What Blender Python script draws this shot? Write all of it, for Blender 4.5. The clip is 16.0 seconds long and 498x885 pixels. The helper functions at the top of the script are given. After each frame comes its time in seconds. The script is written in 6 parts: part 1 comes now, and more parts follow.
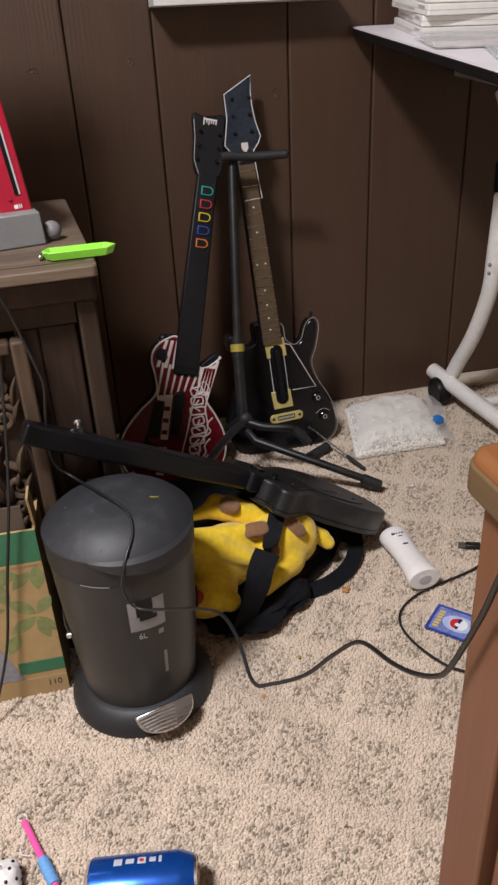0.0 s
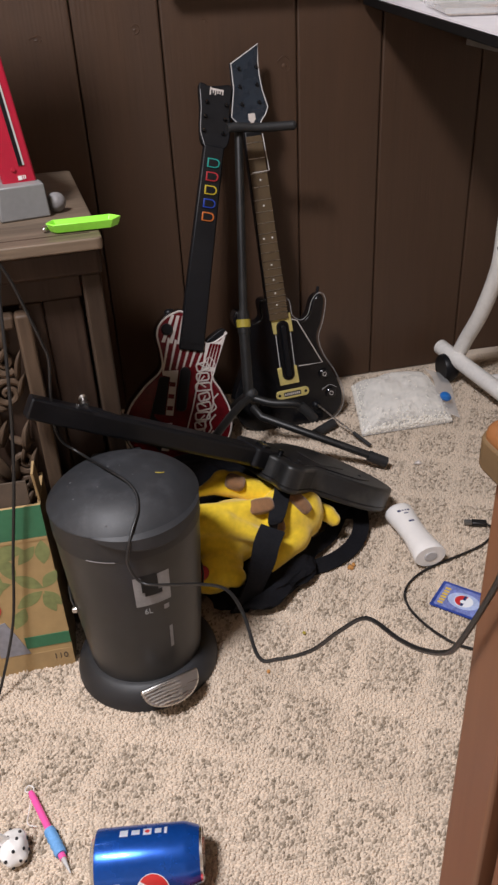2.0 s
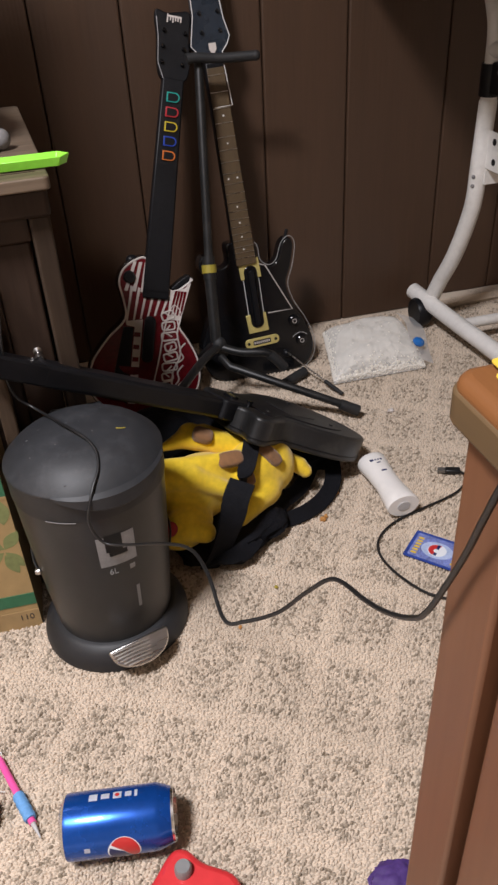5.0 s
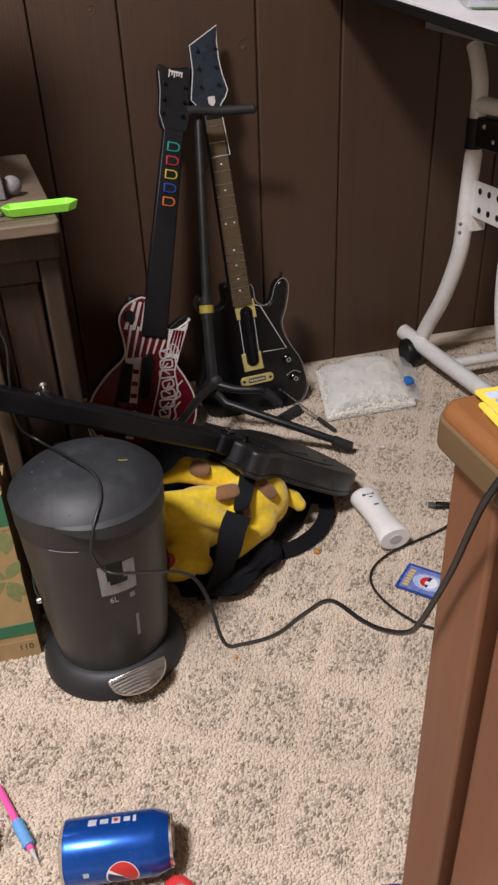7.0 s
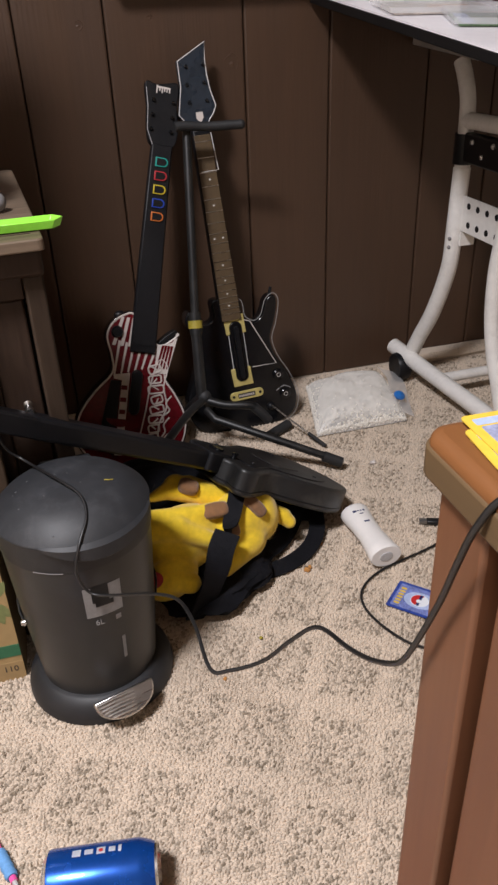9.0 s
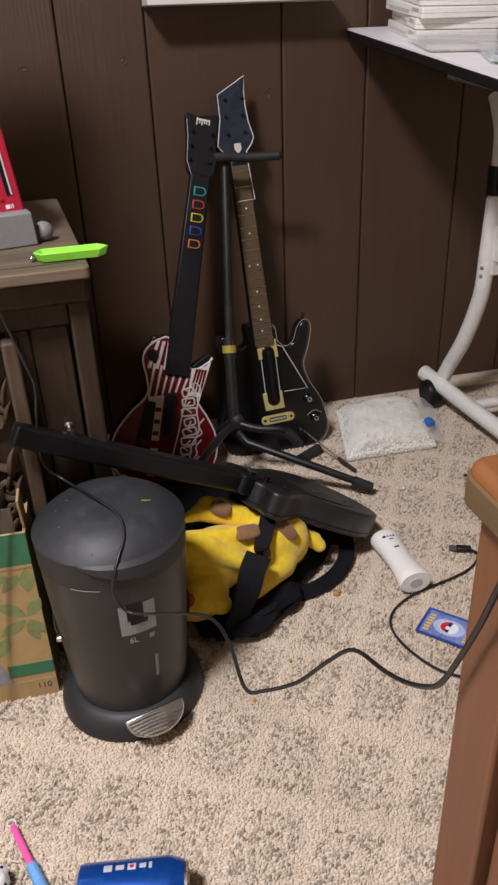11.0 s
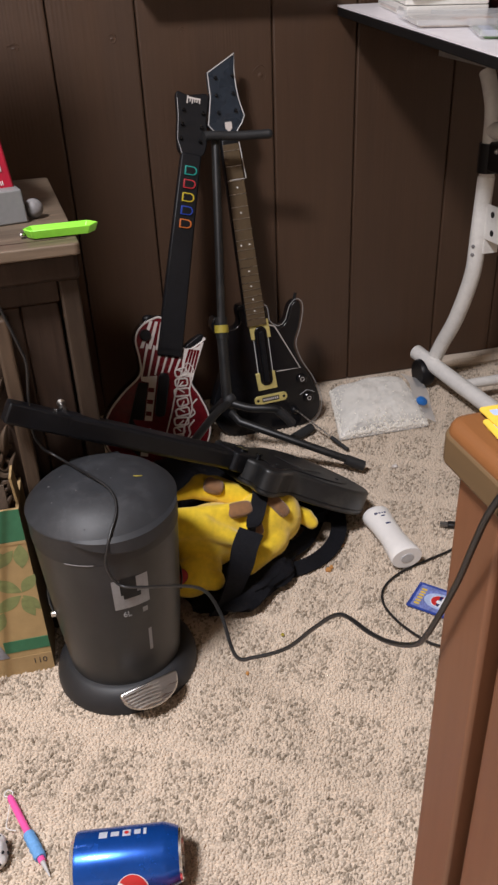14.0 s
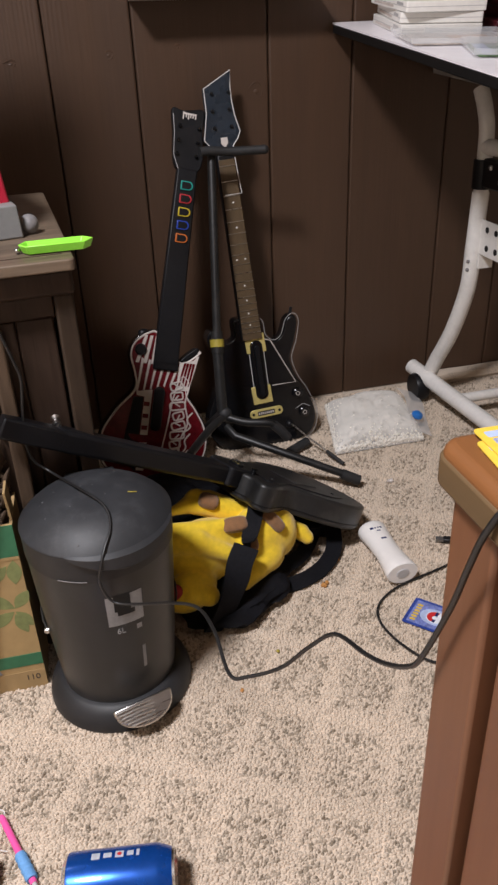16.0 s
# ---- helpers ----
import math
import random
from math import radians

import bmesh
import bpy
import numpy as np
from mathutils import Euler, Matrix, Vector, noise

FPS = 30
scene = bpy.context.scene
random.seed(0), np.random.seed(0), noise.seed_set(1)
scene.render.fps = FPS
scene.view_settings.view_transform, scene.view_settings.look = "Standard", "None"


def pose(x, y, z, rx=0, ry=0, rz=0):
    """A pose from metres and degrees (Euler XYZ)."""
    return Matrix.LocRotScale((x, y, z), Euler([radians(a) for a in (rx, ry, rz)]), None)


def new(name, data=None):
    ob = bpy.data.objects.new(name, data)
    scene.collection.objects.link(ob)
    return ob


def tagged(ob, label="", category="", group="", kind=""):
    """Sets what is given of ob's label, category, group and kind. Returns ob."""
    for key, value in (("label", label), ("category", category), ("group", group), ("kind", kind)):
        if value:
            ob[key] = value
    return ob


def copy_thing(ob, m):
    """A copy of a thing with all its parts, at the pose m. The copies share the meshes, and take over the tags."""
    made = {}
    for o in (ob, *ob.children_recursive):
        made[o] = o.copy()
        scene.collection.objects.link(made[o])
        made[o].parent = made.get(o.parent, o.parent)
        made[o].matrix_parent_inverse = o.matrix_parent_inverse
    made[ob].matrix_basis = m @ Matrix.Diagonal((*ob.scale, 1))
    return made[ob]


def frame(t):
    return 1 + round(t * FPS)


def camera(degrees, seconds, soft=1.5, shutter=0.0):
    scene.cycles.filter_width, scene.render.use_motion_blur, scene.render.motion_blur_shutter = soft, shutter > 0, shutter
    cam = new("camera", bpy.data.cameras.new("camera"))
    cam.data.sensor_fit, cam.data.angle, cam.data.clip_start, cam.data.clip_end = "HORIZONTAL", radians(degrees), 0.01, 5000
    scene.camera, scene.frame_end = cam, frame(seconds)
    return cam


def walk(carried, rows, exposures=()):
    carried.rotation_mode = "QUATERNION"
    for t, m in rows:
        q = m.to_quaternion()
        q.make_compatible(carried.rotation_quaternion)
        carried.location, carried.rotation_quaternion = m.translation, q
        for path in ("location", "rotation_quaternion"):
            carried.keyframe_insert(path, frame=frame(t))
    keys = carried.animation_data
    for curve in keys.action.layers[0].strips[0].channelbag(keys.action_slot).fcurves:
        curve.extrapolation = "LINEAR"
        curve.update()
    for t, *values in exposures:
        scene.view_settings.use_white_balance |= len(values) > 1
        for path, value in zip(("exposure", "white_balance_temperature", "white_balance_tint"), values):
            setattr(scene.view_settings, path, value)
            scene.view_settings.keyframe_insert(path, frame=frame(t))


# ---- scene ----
cam = camera(36.8, 16.0, soft=2.6)
ROWS = [
    (0.0, 0.0003, -0.0003, 0.8298, 61.34, 2.73, -13.96),
    (0.5, -0.0032, 0.0029, 0.8357, 61.23, 2.53, -13.81),
    (1.0, -0.0030, -0.0038, 0.8345, 60.96, 2.41, -13.66),
    (1.5, -0.0076, -0.0105, 0.8345, 60.49, 2.50, -13.52),
    (2.0, -0.0003, 0.0048, 0.8252, 59.61, 2.70, -13.51),
    (2.5, 0.0170, 0.0474, 0.8203, 58.45, 2.95, -13.76),
    (3.0, 0.0250, 0.0735, 0.8035, 57.12, 3.20, -14.14),
    (3.5, 0.0310, 0.0823, 0.7965, 55.72, 3.39, -14.69),
    (4.0, 0.0297, 0.0702, 0.7979, 54.54, 3.36, -15.33),
    (6.5, 0.0055, 0.0064, 0.8210, 58.17, 2.24, -16.14),
    (7.0, 0.0045, 0.0056, 0.8209, 58.56, 2.18, -16.10),
    (7.5, 0.0196, 0.0356, 0.8222, 58.72, 2.10, -16.58),
    (8.0, 0.0238, 0.0585, 0.8016, 58.34, 2.01, -17.07),
    (8.5, 0.0329, 0.0552, 0.8019, 58.52, 1.98, -17.28),
    (9.0, 0.0144, 0.0180, 0.8215, 59.44, 2.08, -16.70),
    (9.5, -0.0024, -0.0190, 0.8429, 60.72, 2.17, -15.78),
    (10.0, -0.0005, -0.0031, 0.8343, 61.24, 2.03, -14.81),
    (12.5, -0.0030, 0.0159, 0.8334, 60.71, 2.03, -14.42),
    (13.0, 0.0026, 0.0475, 0.8107, 60.16, 1.93, -14.80),
    (13.5, 0.0028, 0.0290, 0.8237, 59.99, 2.11, -14.91),
    (14.0, 0.0015, -0.0083, 0.8257, 60.12, 2.27, -14.94),
    (14.5, 0.0106, -0.0197, 0.8330, 60.28, 2.44, -14.98),
    (15.0, 0.0207, 0.0146, 0.8089, 60.00, 2.32, -15.43),
    (15.5, 0.0180, 0.0199, 0.8306, 60.52, 2.20, -15.62),
    (16.0, 0.0043, -0.0042, 0.8289, 61.00, 2.07, -15.16),
]
walk(cam, [(t, pose(x, y, z, rx, ry, rz)) for t, x, y, z, rx, ry, rz in ROWS])

# ---- light: one ceiling lamp in a closed room ----
world = bpy.data.worlds.new("room_world")
world.use_nodes = True
world.node_tree.nodes["Background"].inputs[0].default_value = (0.9, 0.95, 1.0, 1)
world.node_tree.nodes["Background"].inputs[1].default_value = 0.02
scene.world = world
lamp_data = bpy.data.lights.new("ceiling_lamp_light", "AREA")
lamp_data.shape, lamp_data.size, lamp_data.energy = "DISK", 0.40, 74.5
lamp_data.color = (1.0, 0.985, 1.04)
LAMP = (-0.69, 0.05, 2.28)
lamp = new("ceiling_lamp_light", lamp_data)
lamp.matrix_world = pose(*LAMP)
scene.view_settings.exposure = 0.0


# ---- materials ----
def mat(name, color, rough=0.5, metal=0.0, noise_scale=0.0, vary=0.15, bump=0.0, bump_scale=200.0, spec=0.5, coat=0.0,
        trans=0.0, alpha=1.0, sheen=0.0, stretch=(1, 1, 1), per_piece=0.0, dirt=None, dirt_scale=9.0, dirt_amount=0.0):
    """A principled surface with colour variation at two scales, fine relief and optional dust or stains."""
    m = bpy.data.materials.new(name)
    m.use_nodes = True
    nt = m.node_tree
    b = nt.nodes["Principled BSDF"]
    rgb = (*color, 1)
    b.inputs["Base Color"].default_value = rgb
    b.inputs["Roughness"].default_value = rough
    b.inputs["Metallic"].default_value = metal
    b.inputs["Specular IOR Level"].default_value = spec
    b.inputs["Coat Weight"].default_value = coat
    b.inputs["Transmission Weight"].default_value = trans
    b.inputs["Alpha"].default_value = alpha
    b.inputs["Sheen Weight"].default_value = sheen
    tc = nt.nodes.new("ShaderNodeTexCoord")
    mp = nt.nodes.new("ShaderNodeMapping")
    mp.inputs["Scale"].default_value = stretch
    nt.links.new(tc.outputs["Object"], mp.inputs["Vector"])
    out = None
    if noise_scale:
        n1 = nt.nodes.new("ShaderNodeTexNoise")
        n1.inputs["Scale"].default_value, n1.inputs["Detail"].default_value = noise_scale, 6
        n2 = nt.nodes.new("ShaderNodeTexNoise")
        n2.inputs["Scale"].default_value, n2.inputs["Detail"].default_value = noise_scale * 7.3, 3
        nt.links.new(mp.outputs[0], n1.inputs["Vector"])
        nt.links.new(mp.outputs[0], n2.inputs["Vector"])
        ad = nt.nodes.new("ShaderNodeMath")
        ad.operation = "ADD"
        nt.links.new(n1.outputs["Fac"], ad.inputs[0])
        nt.links.new(n2.outputs["Fac"], ad.inputs[1])
        mr = nt.nodes.new("ShaderNodeMapRange")
        mr.inputs["From Min"].default_value, mr.inputs["From Max"].default_value = 0.65, 1.35
        mr.inputs["To Min"].default_value, mr.inputs["To Max"].default_value = 1 - vary, 1 + vary
        nt.links.new(ad.outputs[0], mr.inputs["Value"])
        fac = mr.outputs[0]
        if per_piece:
            oi = nt.nodes.new("ShaderNodeObjectInfo")
            m2 = nt.nodes.new("ShaderNodeMapRange")
            m2.inputs["To Min"].default_value, m2.inputs["To Max"].default_value = 1 - per_piece, 1 + per_piece
            nt.links.new(oi.outputs["Random"], m2.inputs["Value"])
            mu = nt.nodes.new("ShaderNodeMath")
            mu.operation = "MULTIPLY"
            nt.links.new(fac, mu.inputs[0])
            nt.links.new(m2.outputs[0], mu.inputs[1])
            fac = mu.outputs[0]
        vm = nt.nodes.new("ShaderNodeVectorMath")
        vm.operation = "SCALE"
        vm.inputs[0].default_value = color
        nt.links.new(fac, vm.inputs["Scale"])
        out = vm.outputs[0]
        rr = nt.nodes.new("ShaderNodeMapRange")
        rr.inputs["To Min"].default_value, rr.inputs["To Max"].default_value = max(0.02, rough - 0.1), min(1, rough + 0.1)
        nt.links.new(n1.outputs["Fac"], rr.inputs["Value"])
        nt.links.new(rr.outputs[0], b.inputs["Roughness"])
    if dirt:
        n3 = nt.nodes.new("ShaderNodeTexNoise")
        n3.inputs["Scale"].default_value, n3.inputs["Detail"].default_value = dirt_scale, 8
        n3.inputs["Roughness"].default_value = 0.7
        nt.links.new(tc.outputs["Object"], n3.inputs["Vector"])
        rm = nt.nodes.new("ShaderNodeMapRange")
        rm.inputs["From Min"].default_value, rm.inputs["From Max"].default_value = 0.52, 0.72
        rm.inputs["To Max"].default_value = dirt_amount
        nt.links.new(n3.outputs["Fac"], rm.inputs["Value"])
        mx = nt.nodes.new("ShaderNodeMix")
        mx.data_type = "RGBA"
        mx.inputs["A"].default_value, mx.inputs["B"].default_value = rgb, (*dirt, 1)
        nt.links.new(rm.outputs[0], mx.inputs["Factor"])
        if out:
            nt.links.new(out, mx.inputs["A"])
        out = mx.outputs["Result"]
    if out:
        nt.links.new(out, b.inputs["Base Color"])
    if bump:
        nb = nt.nodes.new("ShaderNodeTexNoise")
        nb.inputs["Scale"].default_value, nb.inputs["Detail"].default_value = bump_scale, 4
        nt.links.new(mp.outputs[0], nb.inputs["Vector"])
        bp = nt.nodes.new("ShaderNodeBump")
        bp.inputs["Strength"].default_value, bp.inputs["Distance"].default_value = bump, 0.002
        nt.links.new(nb.outputs["Fac"], bp.inputs["Height"])
        nt.links.new(bp.outputs[0], b.inputs["Normal"])
    return m


def wood(name, dark, light, scale=6.0, rough=0.45, stretch=(1, 1, 0.08), bump=0.25, vary=0.5, coat=0.0, per_piece=0.0, emboss=0.0):
    """Grain along one axis: stretched noise drives a wave, with fine pores."""
    m = bpy.data.materials.new(name)
    m.use_nodes = True
    nt = m.node_tree
    b = nt.nodes["Principled BSDF"]
    b.inputs["Coat Weight"].default_value = coat
    tc = nt.nodes.new("ShaderNodeTexCoord")
    mp = nt.nodes.new("ShaderNodeMapping")
    mp.inputs["Scale"].default_value = stretch
    nt.links.new(tc.outputs["Object"], mp.inputs["Vector"])
    n1 = nt.nodes.new("ShaderNodeTexNoise")
    n1.inputs["Scale"].default_value, n1.inputs["Detail"].default_value, n1.inputs["Distortion"].default_value = scale, 8, 1.2
    n2 = nt.nodes.new("ShaderNodeTexNoise")
    n2.inputs["Scale"].default_value, n2.inputs["Detail"].default_value = scale * 18, 4
    nt.links.new(mp.outputs[0], n1.inputs["Vector"])
    nt.links.new(mp.outputs[0], n2.inputs["Vector"])
    wv = nt.nodes.new("ShaderNodeMath")
    wv.operation = "MULTIPLY_ADD"
    wv.inputs[1].default_value = 0.45
    nt.links.new(n2.outputs["Fac"], wv.inputs[0])
    nt.links.new(n1.outputs["Fac"], wv.inputs[2])
    rmp = nt.nodes.new("ShaderNodeMapRange")
    rmp.inputs["From Min"].default_value, rmp.inputs["From Max"].default_value = 0.72 - vary * 0.4, 0.72 + vary * 0.4
    nt.links.new(wv.outputs[0], rmp.inputs["Value"])
    fac = rmp.outputs[0]
    mx = nt.nodes.new("ShaderNodeMix")
    mx.data_type = "RGBA"
    mx.inputs["A"].default_value, mx.inputs["B"].default_value = (*dark, 1), (*light, 1)
    nt.links.new(fac, mx.inputs["Factor"])
    col = mx.outputs["Result"]
    if per_piece:
        oi = nt.nodes.new("ShaderNodeObjectInfo")
        m2 = nt.nodes.new("ShaderNodeMapRange")
        m2.inputs["To Min"].default_value, m2.inputs["To Max"].default_value = 1 - per_piece, 1 + per_piece
        nt.links.new(oi.outputs["Random"], m2.inputs["Value"])
        vm = nt.nodes.new("ShaderNodeVectorMath")
        vm.operation = "SCALE"
        nt.links.new(col, vm.inputs[0])
        nt.links.new(m2.outputs[0], vm.inputs["Scale"])
        col = vm.outputs[0]
    nt.links.new(col, b.inputs["Base Color"])
    rr = nt.nodes.new("ShaderNodeMapRange")
    rr.inputs["To Min"].default_value, rr.inputs["To Max"].default_value = rough + 0.12, rough - 0.12
    nt.links.new(n1.outputs["Fac"], rr.inputs["Value"])
    nt.links.new(rr.outputs[0], b.inputs["Roughness"])
    bp = nt.nodes.new("ShaderNodeBump")
    bp.inputs["Strength"].default_value, bp.inputs["Distance"].default_value = bump, 0.002
    nt.links.new(wv.outputs[0], bp.inputs["Height"])
    nt.links.new(bp.outputs[0], b.inputs["Normal"])
    if emboss:
        # pressed grain lines that wander round knots, in patches
        wt = nt.nodes.new("ShaderNodeTexWave")
        wt.inputs["Scale"].default_value, wt.inputs["Distortion"].default_value = 36.0, 34.0
        wt.inputs["Detail"].default_value, wt.inputs["Detail Scale"].default_value = 2.0, 0.22
        nt.links.new(mp.outputs[0], wt.inputs["Vector"])
        pn = nt.nodes.new("ShaderNodeTexNoise")
        pn.inputs["Scale"].default_value = 4.0
        nt.links.new(tc.outputs["Object"], pn.inputs["Vector"])
        pr = nt.nodes.new("ShaderNodeMapRange")
        pr.inputs["From Min"].default_value, pr.inputs["From Max"].default_value = 0.52, 0.70
        nt.links.new(pn.outputs["Fac"], pr.inputs["Value"])
        mu = nt.nodes.new("ShaderNodeMath")
        mu.operation = "MULTIPLY"
        nt.links.new(wt.outputs["Fac"], mu.inputs[0])
        nt.links.new(pr.outputs[0], mu.inputs[1])
        b2_ = nt.nodes.new("ShaderNodeBump")
        b2_.inputs["Strength"].default_value, b2_.inputs["Distance"].default_value = emboss, 0.0012
        nt.links.new(mu.outputs[0], b2_.inputs["Height"])
        nt.links.new(bp.outputs[0], b2_.inputs["Normal"])
        nt.links.new(b2_.outputs[0], b.inputs["Normal"])
    return m


def carpet_material(name, tufts):
    """Beige loop pile with grey-brown flecks, partly painted shade between loops, a lattice of paler bands about 0.1 by
    0.13 m.
    """
    m = bpy.data.materials.new(name)
    m.use_nodes = True
    nt = m.node_tree
    b = nt.nodes["Principled BSDF"]
    b.inputs["Roughness"].default_value = 0.95
    b.inputs["Specular IOR Level"].default_value = 0.15
    b.inputs["Sheen Weight"].default_value = 0.15
    geo = nt.nodes.new("ShaderNodeNewGeometry")
    big = nt.nodes.new("ShaderNodeTexNoise")
    big.inputs["Scale"].default_value, big.inputs["Detail"].default_value = 5.0, 3
    nt.links.new(geo.outputs["Position"], big.inputs["Vector"])
    med = nt.nodes.new("ShaderNodeTexNoise")
    med.inputs["Scale"].default_value, med.inputs["Detail"].default_value = 75.0, 2
    nt.links.new(geo.outputs["Position"], med.inputs["Vector"])
    mp = nt.nodes.new("ShaderNodeMapping")
    mp.inputs["Rotation"].default_value = (0, 0, radians(31))
    mp.inputs["Scale"].default_value = (1 / 0.128, 1 / 0.128, 1)
    shift = {"X": (1 / 0.74, 0.5 + 2.03 / 0.74), "Y": (1 / 1.01, 0.5 - 4.0 / 1.01)}
    nt.links.new(geo.outputs["Position"], mp.inputs["Vector"])
    sep = nt.nodes.new("ShaderNodeSeparateXYZ")
    nt.links.new(mp.outputs[0], sep.inputs[0])
    bands = []
    for axis in ("X", "Y"):
        ph = nt.nodes.new("ShaderNodeMath")
        ph.operation = "MULTIPLY_ADD"
        ph.inputs[1].default_value, ph.inputs[2].default_value = shift[axis]
        nt.links.new(sep.outputs[axis], ph.inputs[0])
        fr = nt.nodes.new("ShaderNodeMath")
        fr.operation = "PINGPONG"
        fr.inputs[1].default_value = 0.5
        nt.links.new(ph.outputs[0], fr.inputs[0])
        rg = nt.nodes.new("ShaderNodeMapRange")
        rg.inputs["From Min"].default_value, rg.inputs["From Max"].default_value = 0.05, 0.14
        rg.inputs["To Min"].default_value, rg.inputs["To Max"].default_value = 1, 0
        nt.links.new(fr.outputs[0], rg.inputs["Value"])
        bands.append(rg.outputs[0])
    mxb = nt.nodes.new("ShaderNodeMath")
    mxb.operation = "MAXIMUM"
    nt.links.new(bands[0], mxb.inputs[0])
    nt.links.new(bands[1], mxb.inputs[1])
    # fleck value: per tuft random (or fine noise), lowered on the bands
    if tufts:
        rnd = geo.outputs["Random Per Island"]
    else:
        wn = nt.nodes.new("ShaderNodeTexNoise")
        wn.inputs["Scale"].default_value = 230.0
        nt.links.new(geo.outputs["Position"], wn.inputs["Vector"])
        rnd = wn.outputs["Fac"]
    a = nt.nodes.new("ShaderNodeMath")
    a.operation = "MULTIPLY_ADD"
    a.inputs[1].default_value = 0.28
    nt.links.new(med.outputs["Fac"], a.inputs[0])
    nt.links.new(rnd, a.inputs[2])
    c = nt.nodes.new("ShaderNodeMath")
    c.operation = "MULTIPLY_ADD"
    c.inputs[1].default_value = -0.36
    nt.links.new(mxb.outputs[0], c.inputs[0])
    nt.links.new(a.outputs[0], c.inputs[2])
    # the ramp's dark end also paints the shaded gaps between loops
    ramp = nt.nodes.new("ShaderNodeValToRGB")
    ramp.color_ramp.elements[0].position, ramp.color_ramp.elements[0].color = 0.27, (0.62, 0.515, 0.410, 1)
    ramp.color_ramp.elements[1].position, ramp.color_ramp.elements[1].color = 0.56, (0.235, 0.186, 0.134, 1)
    e = ramp.color_ramp.elements.new(0.42)
    e.color = (0.46, 0.380, 0.298, 1)
    sc = nt.nodes.new("ShaderNodeMath")
    sc.operation = "MULTIPLY"
    sc.inputs[1].default_value = 0.5
    nt.links.new(c.outputs[0], sc.inputs[0])
    nt.links.new(sc.outputs[0], ramp.inputs["Fac"])
    vm = nt.nodes.new("ShaderNodeVectorMath")
    vm.operation = "SCALE"
    mr = nt.nodes.new("ShaderNodeMapRange")
    mr.inputs["To Min"].default_value, mr.inputs["To Max"].default_value = 0.85, 1.15
    nt.links.new(big.outputs["Fac"], mr.inputs["Value"])
    nt.links.new(ramp.outputs["Color"], vm.inputs[0])
    nt.links.new(mr.outputs[0], vm.inputs["Scale"])
    nt.links.new(vm.outputs[0], b.inputs["Base Color"])
    return m


M_PANEL = wood("panel_brown_wood", (0.0615, 0.0325, 0.0188), (0.0865, 0.0468, 0.0274), 9.0, 0.46, (1, 1, 0.05), 0.40, 0.9, per_piece=0.08, emboss=0.22)
M_GROOVE = mat("groove_dark", (0.026, 0.016, 0.011), 0.8, noise_scale=6, vary=0.3)
M_PLASTER = mat("plaster_beige", (0.55, 0.48, 0.40), 0.9, noise_scale=3, vary=0.06, bump=0.2, bump_scale=90)
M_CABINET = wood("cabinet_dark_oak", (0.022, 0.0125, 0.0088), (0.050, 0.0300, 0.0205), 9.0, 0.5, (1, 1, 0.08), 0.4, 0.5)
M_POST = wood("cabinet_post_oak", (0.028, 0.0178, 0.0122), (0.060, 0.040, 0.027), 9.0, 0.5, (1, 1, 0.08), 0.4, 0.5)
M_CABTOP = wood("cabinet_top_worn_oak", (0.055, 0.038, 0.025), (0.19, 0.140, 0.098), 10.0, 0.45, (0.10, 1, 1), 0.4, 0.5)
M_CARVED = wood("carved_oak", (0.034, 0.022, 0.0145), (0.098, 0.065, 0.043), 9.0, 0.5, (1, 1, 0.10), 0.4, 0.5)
M_TABLE = wood("table_orange_wood", (0.130, 0.052, 0.024), (0.175, 0.073, 0.034), 9.0, 0.45, (1, 1, 0.06), 0.08, 0.7)
M_TABLE_TOP = wood("table_top_wood", (0.150, 0.058, 0.018), (0.225, 0.092, 0.032), 9.0, 0.42, (1, 0.07, 1), 0.08, 0.7)
M_TABLE_EDGE = wood("table_edge_wood", (0.095, 0.058, 0.027), (0.135, 0.083, 0.038), 9.0, 0.5, (1, 0.07, 1), 0.1, 0.7)
M_BLACK = mat("black_plastic_satin", (0.0065, 0.0065, 0.0080), 0.42, noise_scale=14, vary=0.3, bump=0.06, bump_scale=600, spec=0.28, dirt=(0.06, 0.055, 0.05), dirt_amount=0.07)
M_BLACKGLOSS = mat("black_plastic_glossy", (0.006, 0.006, 0.007), 0.16, noise_scale=14, vary=0.3, dirt=(0.05, 0.045, 0.04), dirt_amount=0.10)
M_RUBBER = mat("black_rubber", (0.017, 0.017, 0.018), 0.62, noise_scale=30, vary=0.3, bump=0.1, bump_scale=500)
M_DUSTY = mat("dusty_black_plastic", (0.0135, 0.0132, 0.0134), 0.45, noise_scale=11, vary=0.35, bump=0.1, bump_scale=500, dirt=(0.14, 0.13, 0.11), dirt_amount=0.24, dirt_scale=14)
M_TUBE = mat("black_powder_coat", (0.012, 0.0118, 0.012), 0.42, metal=0.1, noise_scale=20, vary=0.3, bump=0.1, bump_scale=700, dirt=(0.12, 0.11, 0.10), dirt_amount=0.17)
M_FRET = wood("fretboard_brown", (0.062, 0.039, 0.019), (0.112, 0.074, 0.037), 9.0, 0.5, (1, 1, 0.1), 0.2)
M_BLUEHEAD = mat("blue_black_headstock", (0.020, 0.028, 0.040), 0.28, noise_scale=18, vary=0.3)
M_WHITE = mat("white_plastic", (0.72, 0.70, 0.68), 0.4, noise_scale=10, vary=0.06)
M_OFFWHITE = mat("offwhite_print", (0.62, 0.56, 0.52), 0.4, noise_scale=25, vary=0.1)
